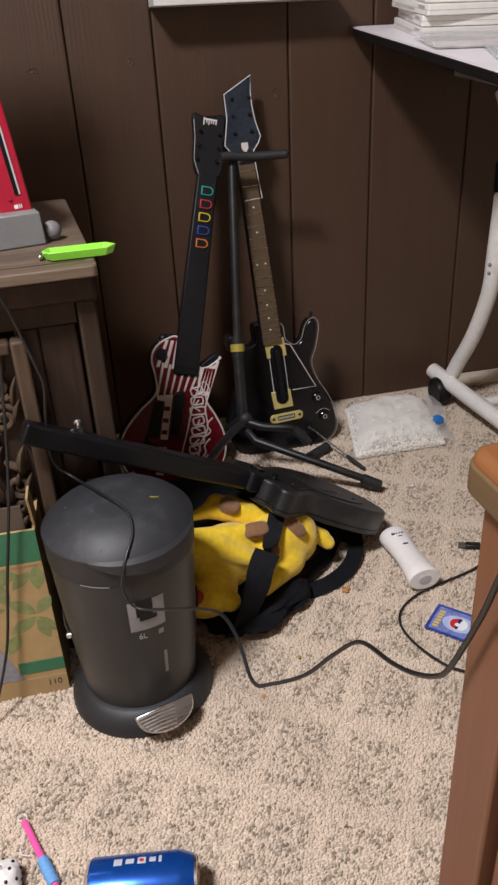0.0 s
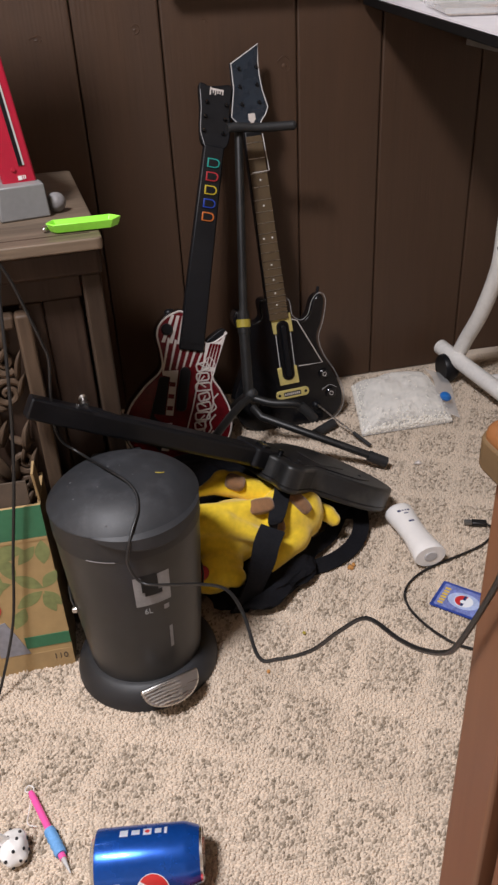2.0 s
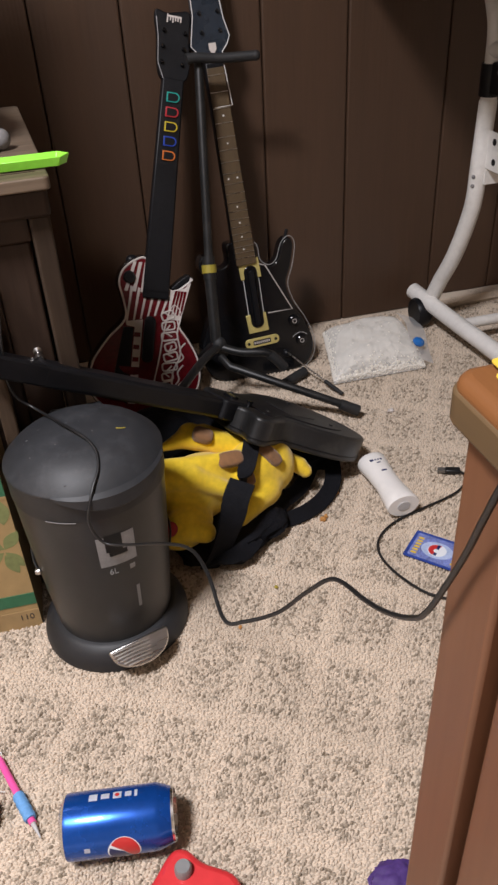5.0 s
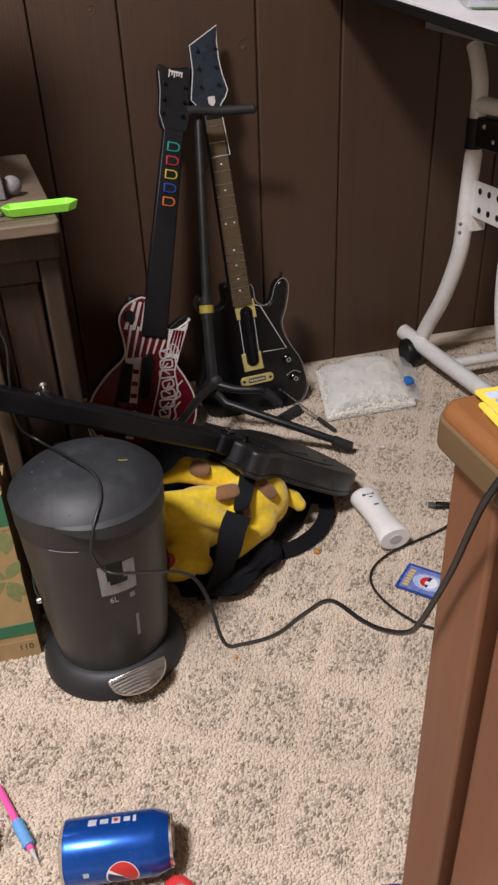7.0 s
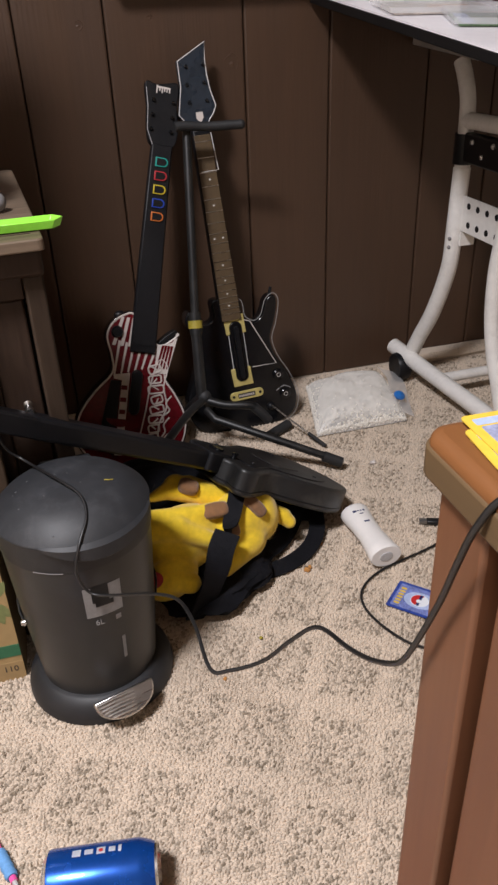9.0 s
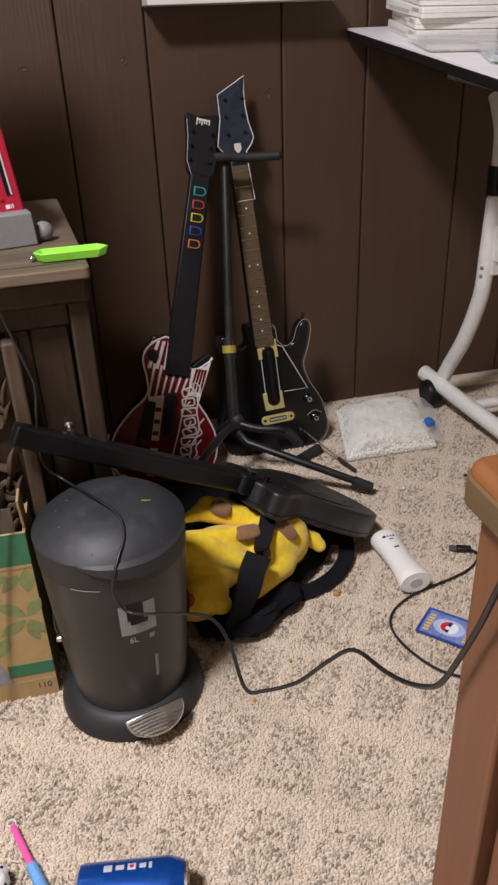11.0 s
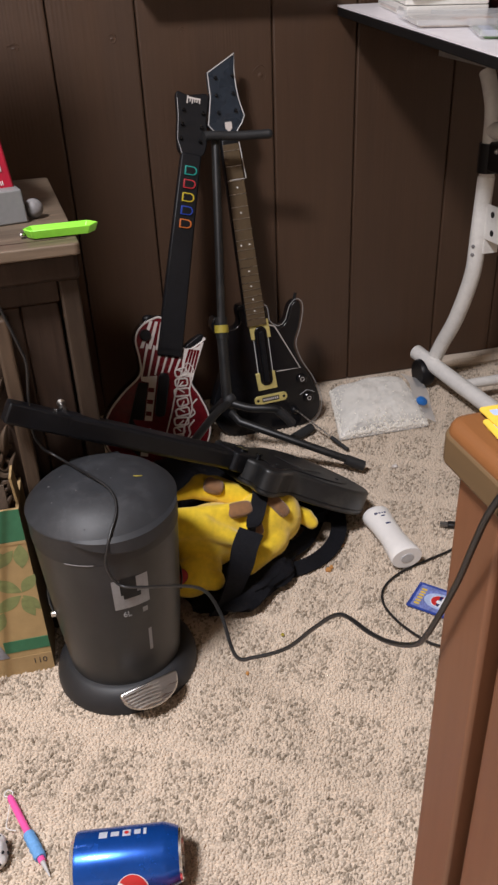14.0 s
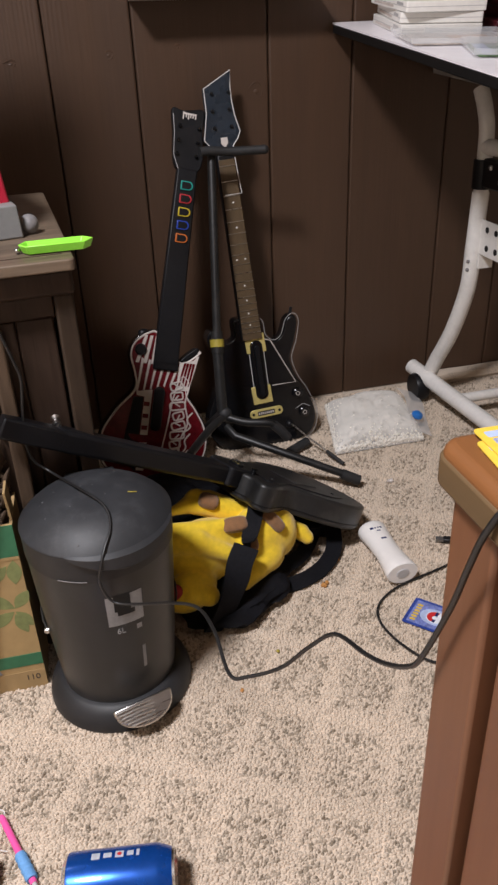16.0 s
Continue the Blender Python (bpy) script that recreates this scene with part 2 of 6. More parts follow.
M_RED = mat("deep_red_gloss", (0.115, 0.006, 0.010), 0.25, noise_scale=16, vary=0.35)
for oak in (M_CABINET, M_POST, M_CARVED):
    oak.node_tree.nodes["Principled BSDF"].inputs["Specular IOR Level"].default_value = 0.22
M_GOLD = mat("pale_gold_plastic", (0.66, 0.55, 0.20), 0.42, metal=0.35, noise_scale=40, vary=0.2)
M_STEEL = mat("brushed_steel", (0.62, 0.60, 0.58), 0.28, metal=1.0, noise_scale=30, vary=0.1, stretch=(1, 12, 1))
M_TRASH = mat("trash_smoky_grey", (0.0238, 0.0236, 0.0238), 0.38, noise_scale=7, vary=0.15, bump=0.04, bump_scale=500, dirt=(0.12, 0.11, 0.10), dirt_amount=0.12)
M_LID = mat("trash_lid_black", (0.021, 0.022, 0.025), 0.56, noise_scale=9, vary=0.25, bump=0.04, bump_scale=400, dirt=(0.12, 0.12, 0.13), dirt_amount=0.22, dirt_scale=24)
M_GREYPRINT = mat("grey_print", (0.46, 0.45, 0.45), 0.5, noise_scale=40, vary=0.12)
M_YELLOW = mat("yellow_plush", (0.80, 0.55, 0.020), 0.9, noise_scale=16, vary=0.16, bump=0.6, bump_scale=60, sheen=0.4)
M_BROWNPLUSH = mat("brown_plush", (0.21, 0.10, 0.04), 0.9, noise_scale=22, vary=0.2, bump=0.5, bump_scale=900, sheen=0.4)
M_REDPLUSH = mat("red_plush", (0.26, 0.018, 0.018), 0.9, noise_scale=22, vary=0.2, bump=0.5, bump_scale=900)
M_CLOTH = mat("black_nylon", (0.0055, 0.0055, 0.0075), 0.75, noise_scale=30, vary=0.4, bump=0.6, bump_scale=120, spec=0.16)
M_CARD_OUT = mat("box_kraft", (0.37, 0.25, 0.115), 0.8, noise_scale=8, vary=0.12, bump=0.1, bump_scale=200)
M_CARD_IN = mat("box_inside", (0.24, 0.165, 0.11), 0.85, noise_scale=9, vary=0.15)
M_BOXGREEN = mat("box_green_print", (0.035, 0.15, 0.072), 0.7, noise_scale=12, vary=0.15)
M_BOXLEAF = mat("box_leaf_print", (0.20, 0.225, 0.085), 0.7, noise_scale=14, vary=0.25)
M_BOXORANGE = mat("box_orange_print", (0.39, 0.265, 0.118), 0.75, noise_scale=7, vary=0.14)
M_BOXGREY = mat("box_grey_print", (0.24, 0.24, 0.27), 0.75, noise_scale=14, vary=0.2)
M_BOXRED = mat("box_red_print", (0.50, 0.05, 0.04), 0.7, noise_scale=14, vary=0.2)
M_INK = mat("dark_ink", (0.05, 0.04, 0.035), 0.7)
M_CANBLUE = mat("can_blue_metal", (0.007, 0.080, 0.40), 0.26, metal=0.55, noise_scale=30, vary=0.12, coat=0.3)
M_ALU = mat("aluminium", (0.75, 0.75, 0.75), 0.25, metal=1.0, noise_scale=30, vary=0.08)
M_CANWHITE = mat("can_white_print", (0.78, 0.80, 0.84), 0.3)
M_CANRED = mat("can_red_print", (0.55, 0.03, 0.03), 0.3)
M_CANNAVY = mat("can_navy_print", (0.008, 0.018, 0.10), 0.3)
M_BOTTLE = mat("white_bottle", (0.80, 0.77, 0.74), 0.32, noise_scale=12, vary=0.04)
M_CABLE = mat("black_cable", (0.011, 0.0105, 0.011), 0.38, noise_scale=40, vary=0.3)
M_DESKWHITE = mat("desk_white_paint", (0.76, 0.735, 0.70), 0.34, noise_scale=11, vary=0.07, dirt=(0.35, 0.31, 0.26), dirt_amount=0.3, dirt_scale=20)
M_DESKTOP = mat("desk_top_white", (0.86, 0.83, 0.86), 0.4, noise_scale=8, vary=0.05)
# rail dimmed to grey, shade under the desktop painted into its colour
M_RAIL = mat("desk_rail_dimmed", (0.42, 0.40, 0.38), 0.5, metal=0.3, noise_scale=14, vary=0.15)
M_DESKEDGE = mat("desk_edge_black", (0.008, 0.007, 0.007), 0.6, noise_scale=12, vary=0.3, spec=0.2)
M_MAROON = mat("maroon_plastic", (0.055, 0.007, 0.011), 0.3, noise_scale=18, vary=0.25)
M_CASE = mat("case_white_plastic", (0.82, 0.80, 0.76), 0.35, noise_scale=15, vary=0.06, per_piece=0.08)
M_PAPER = mat("case_printed_cover", (0.62, 0.55, 0.50), 0.3, noise_scale=22, vary=0.4)
M_CLEAR = mat("clear_plastic_sleeve", (0.9, 0.92, 0.95), 0.12, alpha=0.34)
M_BAG = mat("clear_bag_film", (0.95, 0.95, 0.95), 0.3, alpha=0.26, bump=0.5, bump_scale=60)
M_PELLET = mat("white_pellet", (0.80, 0.76, 0.69), 0.6, noise_scale=40, vary=0.06)
M_BLUECAP = mat("blue_plastic", (0.02, 0.16, 0.52), 0.35, noise_scale=20, vary=0.1)
M_CONSOLE = mat("console_red_gloss", (0.38, 0.011, 0.034), 0.22, noise_scale=8, vary=0.1, coat=0.3)
M_STAND = mat("console_stand_grey", (0.21, 0.21, 0.21), 0.4, noise_scale=20, vary=0.08)
M_GREYBALL = mat("grey_rubber_ball", (0.20, 0.19, 0.19), 0.6, noise_scale=25, vary=0.2, bump=0.2)
M_NEON = mat("neon_green_plastic", (0.30, 0.82, 0.065), 0.35, noise_scale=20, vary=0.08)
M_PINK = mat("pink_plastic", (0.82, 0.10, 0.36), 0.35, noise_scale=30, vary=0.06)
M_PENBLUE = mat("blue_foam_grip", (0.13, 0.32, 0.62), 0.7, noise_scale=60, vary=0.2, bump=0.4)
M_REDPLAST = mat("red_plastic", (0.62, 0.035, 0.04), 0.35, noise_scale=20, vary=0.08)
M_PURPLE = mat("purple_fabric", (0.065, 0.028, 0.16), 0.7, noise_scale=30, vary=0.2, bump=0.3)
M_CARDBLUE = mat("card_blue", (0.030, 0.060, 0.28), 0.35, noise_scale=30, vary=0.35)
M_CARDPALE = mat("card_pale_blue", (0.42, 0.50, 0.72), 0.35, noise_scale=40, vary=0.2)
M_CARDYELLOW = mat("card_yellow", (0.70, 0.48, 0.06), 0.35, noise_scale=30, vary=0.08)
M_CARDGREEN = mat("card_picture_green", (0.12, 0.20, 0.10), 0.35, noise_scale=60, vary=0.7)
M_CRUMB = mat("orange_crumb", (0.48, 0.22, 0.06), 0.8, noise_scale=200, vary=0.3)
M_LABELYELLOW = mat("yellow_label", (0.34, 0.27, 0.035), 0.5, noise_scale=40, vary=0.2)
M_LAMP = mat("lamp_white_glass", (0.8, 0.8, 0.8), 0.3)
BUTTONS = [("green_key", (0.02, 0.33, 0.28)), ("red_key", (0.48, 0.03, 0.04)), ("yellow_key", (0.60, 0.45, 0.03)),
           ("blue_key", (0.02, 0.06, 0.40)), ("orange_key", (0.62, 0.16, 0.03))]
M_KEYS = [mat(n, c, 0.35) for n, c in BUTTONS]


# ---- shape helpers ----
def thing(name, label, category, m=None, group="", kind=""):
    ob = new(name)
    ob.empty_display_size = 0.02
    ob.matrix_world = m if m is not None else Matrix()
    return tagged(ob, label, category, group, kind)


def part(name, bm, material, parent=None, label="", smooth=True, bevel=0.0, segments=2, kind=""):
    me = bpy.data.meshes.new(name)
    bmesh.ops.recalc_face_normals(bm, faces=bm.faces)
    bm.to_mesh(me)
    bm.free()
    me.materials.append(material)
    if smooth:
        for p in me.polygons:
            p.use_smooth = True
    ob = new(name, me)
    if smooth:
        me.set_sharp_from_angle(angle=radians(38))
    if bevel:
        md = ob.modifiers.new("edge", "BEVEL")
        md.width, md.segments, md.limit_method, md.angle_limit = bevel, segments, "ANGLE", radians(35)
    if parent is not None:
        ob.parent = parent
    return tagged(ob, label, kind=kind)


def solo(name, bm, material, label, category, m=None, group="", kind="", **k):
    """A top-level thing that is a single mesh."""
    ob = part(name, bm, material, None, label, **k)
    if m is not None:
        ob.matrix_world = m
    return tagged(ob, label, category, group, kind)


def box(x0, x1, y0, y1, z0, z1, bm=None, m=None):
    bm = bm or bmesh.new()
    mm = Matrix.LocRotScale(((x0 + x1) / 2, (y0 + y1) / 2, (z0 + z1) / 2), None, (x1 - x0, y1 - y0, z1 - z0))
    bmesh.ops.create_cube(bm, size=1, matrix=(m @ mm) if m is not None else mm)
    return bm


def spline(pts, steps=8, closed=False):
    """Catmull-Rom through control points."""
    p = [Vector(q) for q in pts]
    n, out = len(p), []
    for i in range(n if closed else n - 1):
        a, b, c, d = (p[(i - 1) % n], p[i], p[(i + 1) % n], p[(i + 2) % n]) if closed else (p[max(i - 1, 0)], p[i], p[i + 1], p[min(i + 2, n - 1)])
        for s in range(steps):
            t = s / steps
            out.append(0.5 * ((2 * b) + (c - a) * t + (2 * a - 5 * b + 4 * c - d) * t * t + (3 * b - a - 3 * c + d) * t ** 3))
    if not closed:
        out.append(p[-1])
    return out


def tube(pts, r, sides=12, closed=False, bm=None, flat=1.0):
    """A round tube along points; r a number or one radius for each point."""
    bm = bm or bmesh.new()
    p = [Vector(q) for q in pts]
    n = len(p)
    rad = r if isinstance(r, (list, tuple)) else [r] * n
    rings, up = [], None
    for i, q in enumerate(p):
        d = (p[(i + 1) % n] - p[i - 1]) if closed else (p[min(i + 1, n - 1)] - p[max(i - 1, 0)])
        d.normalize()
        if up is None:
            up = d.orthogonal().normalized()
        up = (up - d * up.dot(d)).normalized()
        side = d.cross(up)
        rings.append([bm.verts.new(q + (up * math.cos(a) + side * math.sin(a) * flat) * rad[i]) for a in (2 * math.pi * k / sides for k in range(sides))])
    for i in range(n if closed else n - 1):
        a, b = rings[i], rings[(i + 1) % n]
        for k in range(sides):
            bm.faces.new((a[k], a[(k + 1) % sides], b[(k + 1) % sides], b[k]))
    if not closed:
        bm.faces.new(rings[0])
        bm.faces.new(rings[-1])
    return bm


def lathe(profile, sides=48, bm=None, m=None):
    """Turned round z: profile of (radius, height)."""
    bm = bm or bmesh.new()
    rings = []
    for r, z in profile:
        if r < 1e-5:
            rings.append([bm.verts.new((0, 0, z))])
        else:
            rings.append([bm.verts.new((r * math.cos(2 * math.pi * k / sides), r * math.sin(2 * math.pi * k / sides), z)) for k in range(sides)])
    for a, b in zip(rings, rings[1:]):
        for k in range(sides):
            j = (k + 1) % sides
            if len(a) == 1 and len(b) > 1:
                bm.faces.new((a[0], b[j], b[k]))
            elif len(b) == 1 and len(a) > 1:
                bm.faces.new((a[k], a[j], b[0]))
            elif len(a) > 1:
                bm.faces.new((a[k], a[j], b[j], b[k]))
    if m is not None:
        bmesh.ops.transform(bm, matrix=m, verts=bm.verts)
    return bm


def slab(outline, y_front, y_back, bm=None):
    """A plate in the x-z plane between two depths; outline of (x, z)."""
    bm = bm or bmesh.new()
    a = [bm.verts.new((p[0], y_front, p[1])) for p in outline]
    b = [bm.verts.new((p[0], y_back, p[1])) for p in outline]
    bm.faces.new(a)
    bm.faces.new(b[::-1])
    n = len(a)
    for i in range(n):
        bm.faces.new((a[i], b[i], b[(i + 1) % n], a[(i + 1) % n]))
    return bm


def plate(outline, z0, z1, bm=None):
    """A plate in the x-y plane between two heights."""
    bm = bm or bmesh.new()
    a = [bm.verts.new((p[0], p[1], z1)) for p in outline]
    b = [bm.verts.new((p[0], p[1], z0)) for p in outline]
    bm.faces.new(a)
    bm.faces.new(b[::-1])
    n = len(a)
    for i in range(n):
        bm.faces.new((a[i], b[i], b[(i + 1) % n], a[(i + 1) % n]))
    return bm


def ball(c, r, bm=None, rot=None, u=24, v=16):
    bm = bm or bmesh.new()
    m = Matrix.LocRotScale(c, rot, r if isinstance(r, (tuple, list, Vector)) else (r, r, r))
    bmesh.ops.create_uvsphere(bm, u_segments=u, v_segments=v, radius=1, matrix=m)
    return bm


def ring(cx, cz, rx, rz, n=24):
    return [(cx + rx * math.cos(2 * math.pi * k / n), cz + rz * math.sin(2 * math.pi * k / n)) for k in range(n)]


def rounded(x0, x1, y0, y1, r, n=6):
    out = []
    for cx, cy, a0 in ((x1 - r, y1 - r, 0), (x0 + r, y1 - r, 90), (x0 + r, y0 + r, 180), (x1 - r, y0 + r, 270)):
        out += [(cx + r * math.cos(radians(a0 + 90 * k / n)), cy + r * math.sin(radians(a0 + 90 * k / n))) for k in range(n + 1)]
    return out


def frame_of(base, up, right=(1, 0, 0)):
    """A pose whose z runs along up and whose x lies nearest to right."""
    z = Vector(up).normalized()
    x = Vector(right)
    x = (x - z * x.dot(z)).normalized()
    y = z.cross(x)
    return Matrix(((x.x, y.x, z.x, base[0]), (x.y, y.y, z.y, base[1]), (x.z, y.z, z.z, base[2]), (0, 0, 0, 1)))


def ribbon(pts, width, thick, sides_dir=None):
    """A flat strap along points, with its width across sides_dir at each point."""
    bm = bmesh.new()
    p = [Vector(q) for q in pts]
    rows = []
    for i, q in enumerate(p):
        d = (p[min(i + 1, len(p) - 1)] - p[max(i - 1, 0)]).normalized()
        w = Vector(sides_dir[i] if isinstance(sides_dir, list) else sides_dir)
        w = (w - d * w.dot(d)).normalized()
        n = d.cross(w)
        rows.append([bm.verts.new(q + w * a * width / 2 + n * b * thick / 2) for a, b in ((-1, -1), (1, -1), (1, 1), (-1, 1))])
    for a, b in zip(rows, rows[1:]):
        for k in range(4):
            bm.faces.new((a[k], a[(k + 1) % 4], b[(k + 1) % 4], b[k]))
    bm.faces.new(rows[0])
    bm.faces.new(rows[-1])
    return bm


def text_mesh(body, size, material, name, parent, m, depth=0.0003, label=""):
    cu = bpy.data.curves.new(name, "FONT")
    cu.body, cu.size, cu.extrude, cu.align_x, cu.align_y = body, size, depth, "CENTER", "CENTER"
    tmp = bpy.data.objects.new(name, cu)
    me = bpy.data.meshes.new_from_object(tmp)
    bpy.data.objects.remove(tmp)
    me.materials.append(material)
    ob = new(name, me)
    ob.parent = parent
    ob.matrix_local = m
    return tagged(ob, label)


# ---- room ----
WALL = 1.625
X0, X1, Y0, H = -1.7, 2.2, -2.2, 2.35
floor = tagged(part("floor", box(X0, X1, Y0, WALL + 0.05, -0.1, 0.0), carpet_material("carpet_backing", False), smooth=False), "beige flecked loop-pile carpet with a faint lattice", "carpet", kind="structure")
ceiling = tagged(part("ceiling", box(X0, X1, Y0, WALL + 0.1, H, H + 0.08), M_PLASTER, smooth=False), "plain pale plaster ceiling", "ceiling", kind="structure")
wall_west = tagged(part("wall_west", box(X0 - 0.1, X0, Y0 - 0.1, WALL + 0.1, 0, H), M_PLASTER, smooth=False), "plain beige plaster wall", "wall", kind="structure")
wall_east = tagged(part("wall_east", box(X1, X1 + 0.1, Y0 - 0.1, WALL + 0.1, 0, H), M_PLASTER, smooth=False), "plain beige plaster wall", "wall", kind="structure")
wall_south = tagged(part("wall_south", box(X0, X1, Y0 - 0.1, Y0, 0, H), M_PLASTER, smooth=False), "plain beige plaster wall", "wall", kind="structure")
wall_north = tagged(part("wall_north", box(X0, X1, WALL + 0.012, WALL + 0.1, 0, H), M_GROOVE, smooth=False), "brown-painted wood-grain panelling with vertical grooves", "wall", kind="structure")


# ---- cabinet with carved door ----
cab_m = pose(0.027, 0.892, 0, 0, 0, 3)      # origin: the top's front corner on the floor plan
cabinet = thing("cabinet", "dark oak cabinet with a worn top and a carved door", "cabinet", cab_m)
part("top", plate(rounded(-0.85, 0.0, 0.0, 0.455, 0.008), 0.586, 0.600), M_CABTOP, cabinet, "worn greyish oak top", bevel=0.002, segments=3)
part("top_groove", box(-0.840, -0.012, 0.0285, 0.0310, 0.5995, 0.6003), M_CABINET, cabinet, "dark groove along the top")
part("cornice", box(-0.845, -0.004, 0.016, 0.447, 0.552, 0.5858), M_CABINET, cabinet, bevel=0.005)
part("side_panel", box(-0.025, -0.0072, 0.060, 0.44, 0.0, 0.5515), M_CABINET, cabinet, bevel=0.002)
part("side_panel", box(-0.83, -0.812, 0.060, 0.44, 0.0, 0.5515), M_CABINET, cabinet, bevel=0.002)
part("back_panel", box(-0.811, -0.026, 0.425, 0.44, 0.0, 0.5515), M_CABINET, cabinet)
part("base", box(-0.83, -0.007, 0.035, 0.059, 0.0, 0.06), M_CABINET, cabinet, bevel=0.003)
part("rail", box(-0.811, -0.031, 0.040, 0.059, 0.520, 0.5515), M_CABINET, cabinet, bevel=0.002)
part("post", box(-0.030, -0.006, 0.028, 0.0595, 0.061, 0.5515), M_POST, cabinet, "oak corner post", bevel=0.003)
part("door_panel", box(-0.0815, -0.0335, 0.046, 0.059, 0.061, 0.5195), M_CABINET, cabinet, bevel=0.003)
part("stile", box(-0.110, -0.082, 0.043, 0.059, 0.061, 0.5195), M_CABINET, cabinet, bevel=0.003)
knob = part("knob", lathe([(0, 0.026), (0.005, 0.026), (0.0065, 0.022), (0.0055, 0.017), (0.003, 0.013), (0.0032, 0.004), (0.006, 0.002), (0.006, 0)], 20, m=pose(-0.053, 0.048, 0.378, 90)), M_STEEL, cabinet, "dull metal knob")
part("backplate", lathe([(0, 0.003), (0.004, 0.003), (0.005, 0.0), (0, 0)], 16, m=pose(-0.053, 0.048, 0.345, 90) @ Matrix.Diagonal((1, 3.2, 1, 1))), M_STEEL, knob)
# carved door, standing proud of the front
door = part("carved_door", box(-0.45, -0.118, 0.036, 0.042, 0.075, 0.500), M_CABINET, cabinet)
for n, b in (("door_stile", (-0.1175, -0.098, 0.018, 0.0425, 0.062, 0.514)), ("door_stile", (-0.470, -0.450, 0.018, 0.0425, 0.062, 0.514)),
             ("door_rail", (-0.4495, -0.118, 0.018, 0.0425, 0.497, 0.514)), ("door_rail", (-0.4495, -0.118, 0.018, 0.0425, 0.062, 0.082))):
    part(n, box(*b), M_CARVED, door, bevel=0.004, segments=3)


def scroll(cx, cz, r, turns, start, sign, thick):
    """A carved volute."""
    pts, rad = [], []
    for k in range(34):
        f = k / 33
        a = start + sign * f * turns * 2 * math.pi
        pts.append((cx + r * (1 - 0.82 * f) * math.cos(a), 0.030, cz + r * (1 - 0.82 * f) * math.sin(a)))
        rad.append(thick * (1 - 0.45 * f))
    return tube(pts, rad, 8)


def leaf(x, z, ang, ln, wd):
    """A carved acanthus lobe, bowed along its length."""
    c, s = math.cos(ang), math.sin(ang)
    ctrl = [(x + c * ln * f - s * bow, 0.032 - 0.008 * math.sin(math.pi * f), z + s * ln * f + c * bow) for f, bow in ((0, 0), (0.3, wd * 0.35), (0.7, wd * 0.5), (1, wd * 0.1))]
    p = spline(ctrl, 6)
    n = len(p) - 1
    return tube(p, [max(0.0012, wd * math.sin(math.pi * (0.12 + 0.86 * i / n))) for i in range(n + 1)], 8, flat=0.6)


for sx in (0, 1):
    def mx(x):
        return x if sx == 0 else -0.566 - x
    for z0 in (0.10, 0.245, 0.39):
        for (x, z, r, t, st, sg) in ((-0.144, z0 + 0.020, 0.020, 1.5, 0.6, 1), (-0.142, z0 + 0.063, 0.017, 1.4, -0.8, -1)):
            part("carved_scroll", scroll(mx(x), z, r, t, st if sx == 0 else math.pi - st, sg if sx == 0 else -sg, 0.0055), M_CARVED, door)
        for (x, z, a, ln, w) in ((-0.162, z0 + 0.04, 1.9, 0.060, 0.010), (-0.176, z0 + 0.03, 2.3, 0.055, 0.010), (-0.136, z0 + 0.078, 1.35, 0.045, 0.008), (-0.191, z0 + 0.035, 2.75, 0.05, 0.009), (-0.166, z0 + 0.09, 1.2, 0.04, 0.008)):
            part("carved_leaf", leaf(mx(x), z, a if sx == 0 else math.pi - a, ln, w), M_CARVED, door)
rng_leaf = random.Random(4)
for k in range(26):
    x, z = -0.125 - 0.085 * rng_leaf.random(), 0.10 + 0.375 * (k + rng_leaf.random()) / 26
    part("carved_leaf", leaf(x, z, rng_leaf.uniform(0.9, 2.6), rng_leaf.uniform(0.022, 0.042), rng_leaf.uniform(0.005, 0.008)), M_CARVED, door)
for k in range(7):
    part("carved_reed", tube(spline([(-0.228 - 0.021 * k, 0.034, 0.088), (-0.225 - 0.021 * k, 0.029, 0.28), (-0.228 - 0.021 * k, 0.034, 0.49)], 6), 0.0065, 8), M_CARVED, door)

# ---- things on the cabinet ----
TOP = 0.6005
console = thing("game_console", "glossy red game console standing upright in a grey stand", "game console", pose(-0.066, 1.07, TOP, 0, 0, 12))
part("stand", slab([(-0.038, 0.0), (0.026, 0.0), (0.023, 0.042), (-0.034, 0.042)], -0.055, 0.10), M_STAND, console, "grey plastic wedge stand", bevel=0.002)
tilt = pose(0, 0, 0.021, -9, -5, 0)
bm = box(-0.0215, 0.0215, -0.035, 0.125, 0.012, 0.165, m=tilt)
part("body", bm, M_CONSOLE, console, bevel=0.003)
part("disc_slot", box(0.004, 0.009, -0.0362, -0.030, 0.035, 0.150, m=tilt), M_BLACK, console, "dark disc slot")
part("slot_rim", box(0.0092, 0.0112, -0.0366, -0.030, 0.035, 0.150, m=tilt), M_GREYPRINT, console, "pale slot edge")
part("button", lathe([(0, 0.002), (0.0025, 0.002), (0.003, 0)], 12, m=tilt @ pose(-0.004, -0.0352, 0.032, 90)), M_CONSOLE, console)
for k, (a, b) in enumerate(((-0.001, 0.0042), (0.0055, 0.0065), (0.0078, 0.0088))):
    part("logo_bar", box(a, b, -0.0359, -0.0345, 0.0185, 0.0235, m=tilt), M_WHITE, console, "white logo mark")
solo("rubber_ball", ball((0, 0, 0.0125), 0.0125), M_GREYBALL, "small grey rubber ball on the cabinet", "ball", pose(-0.021, 1.044, TOP))
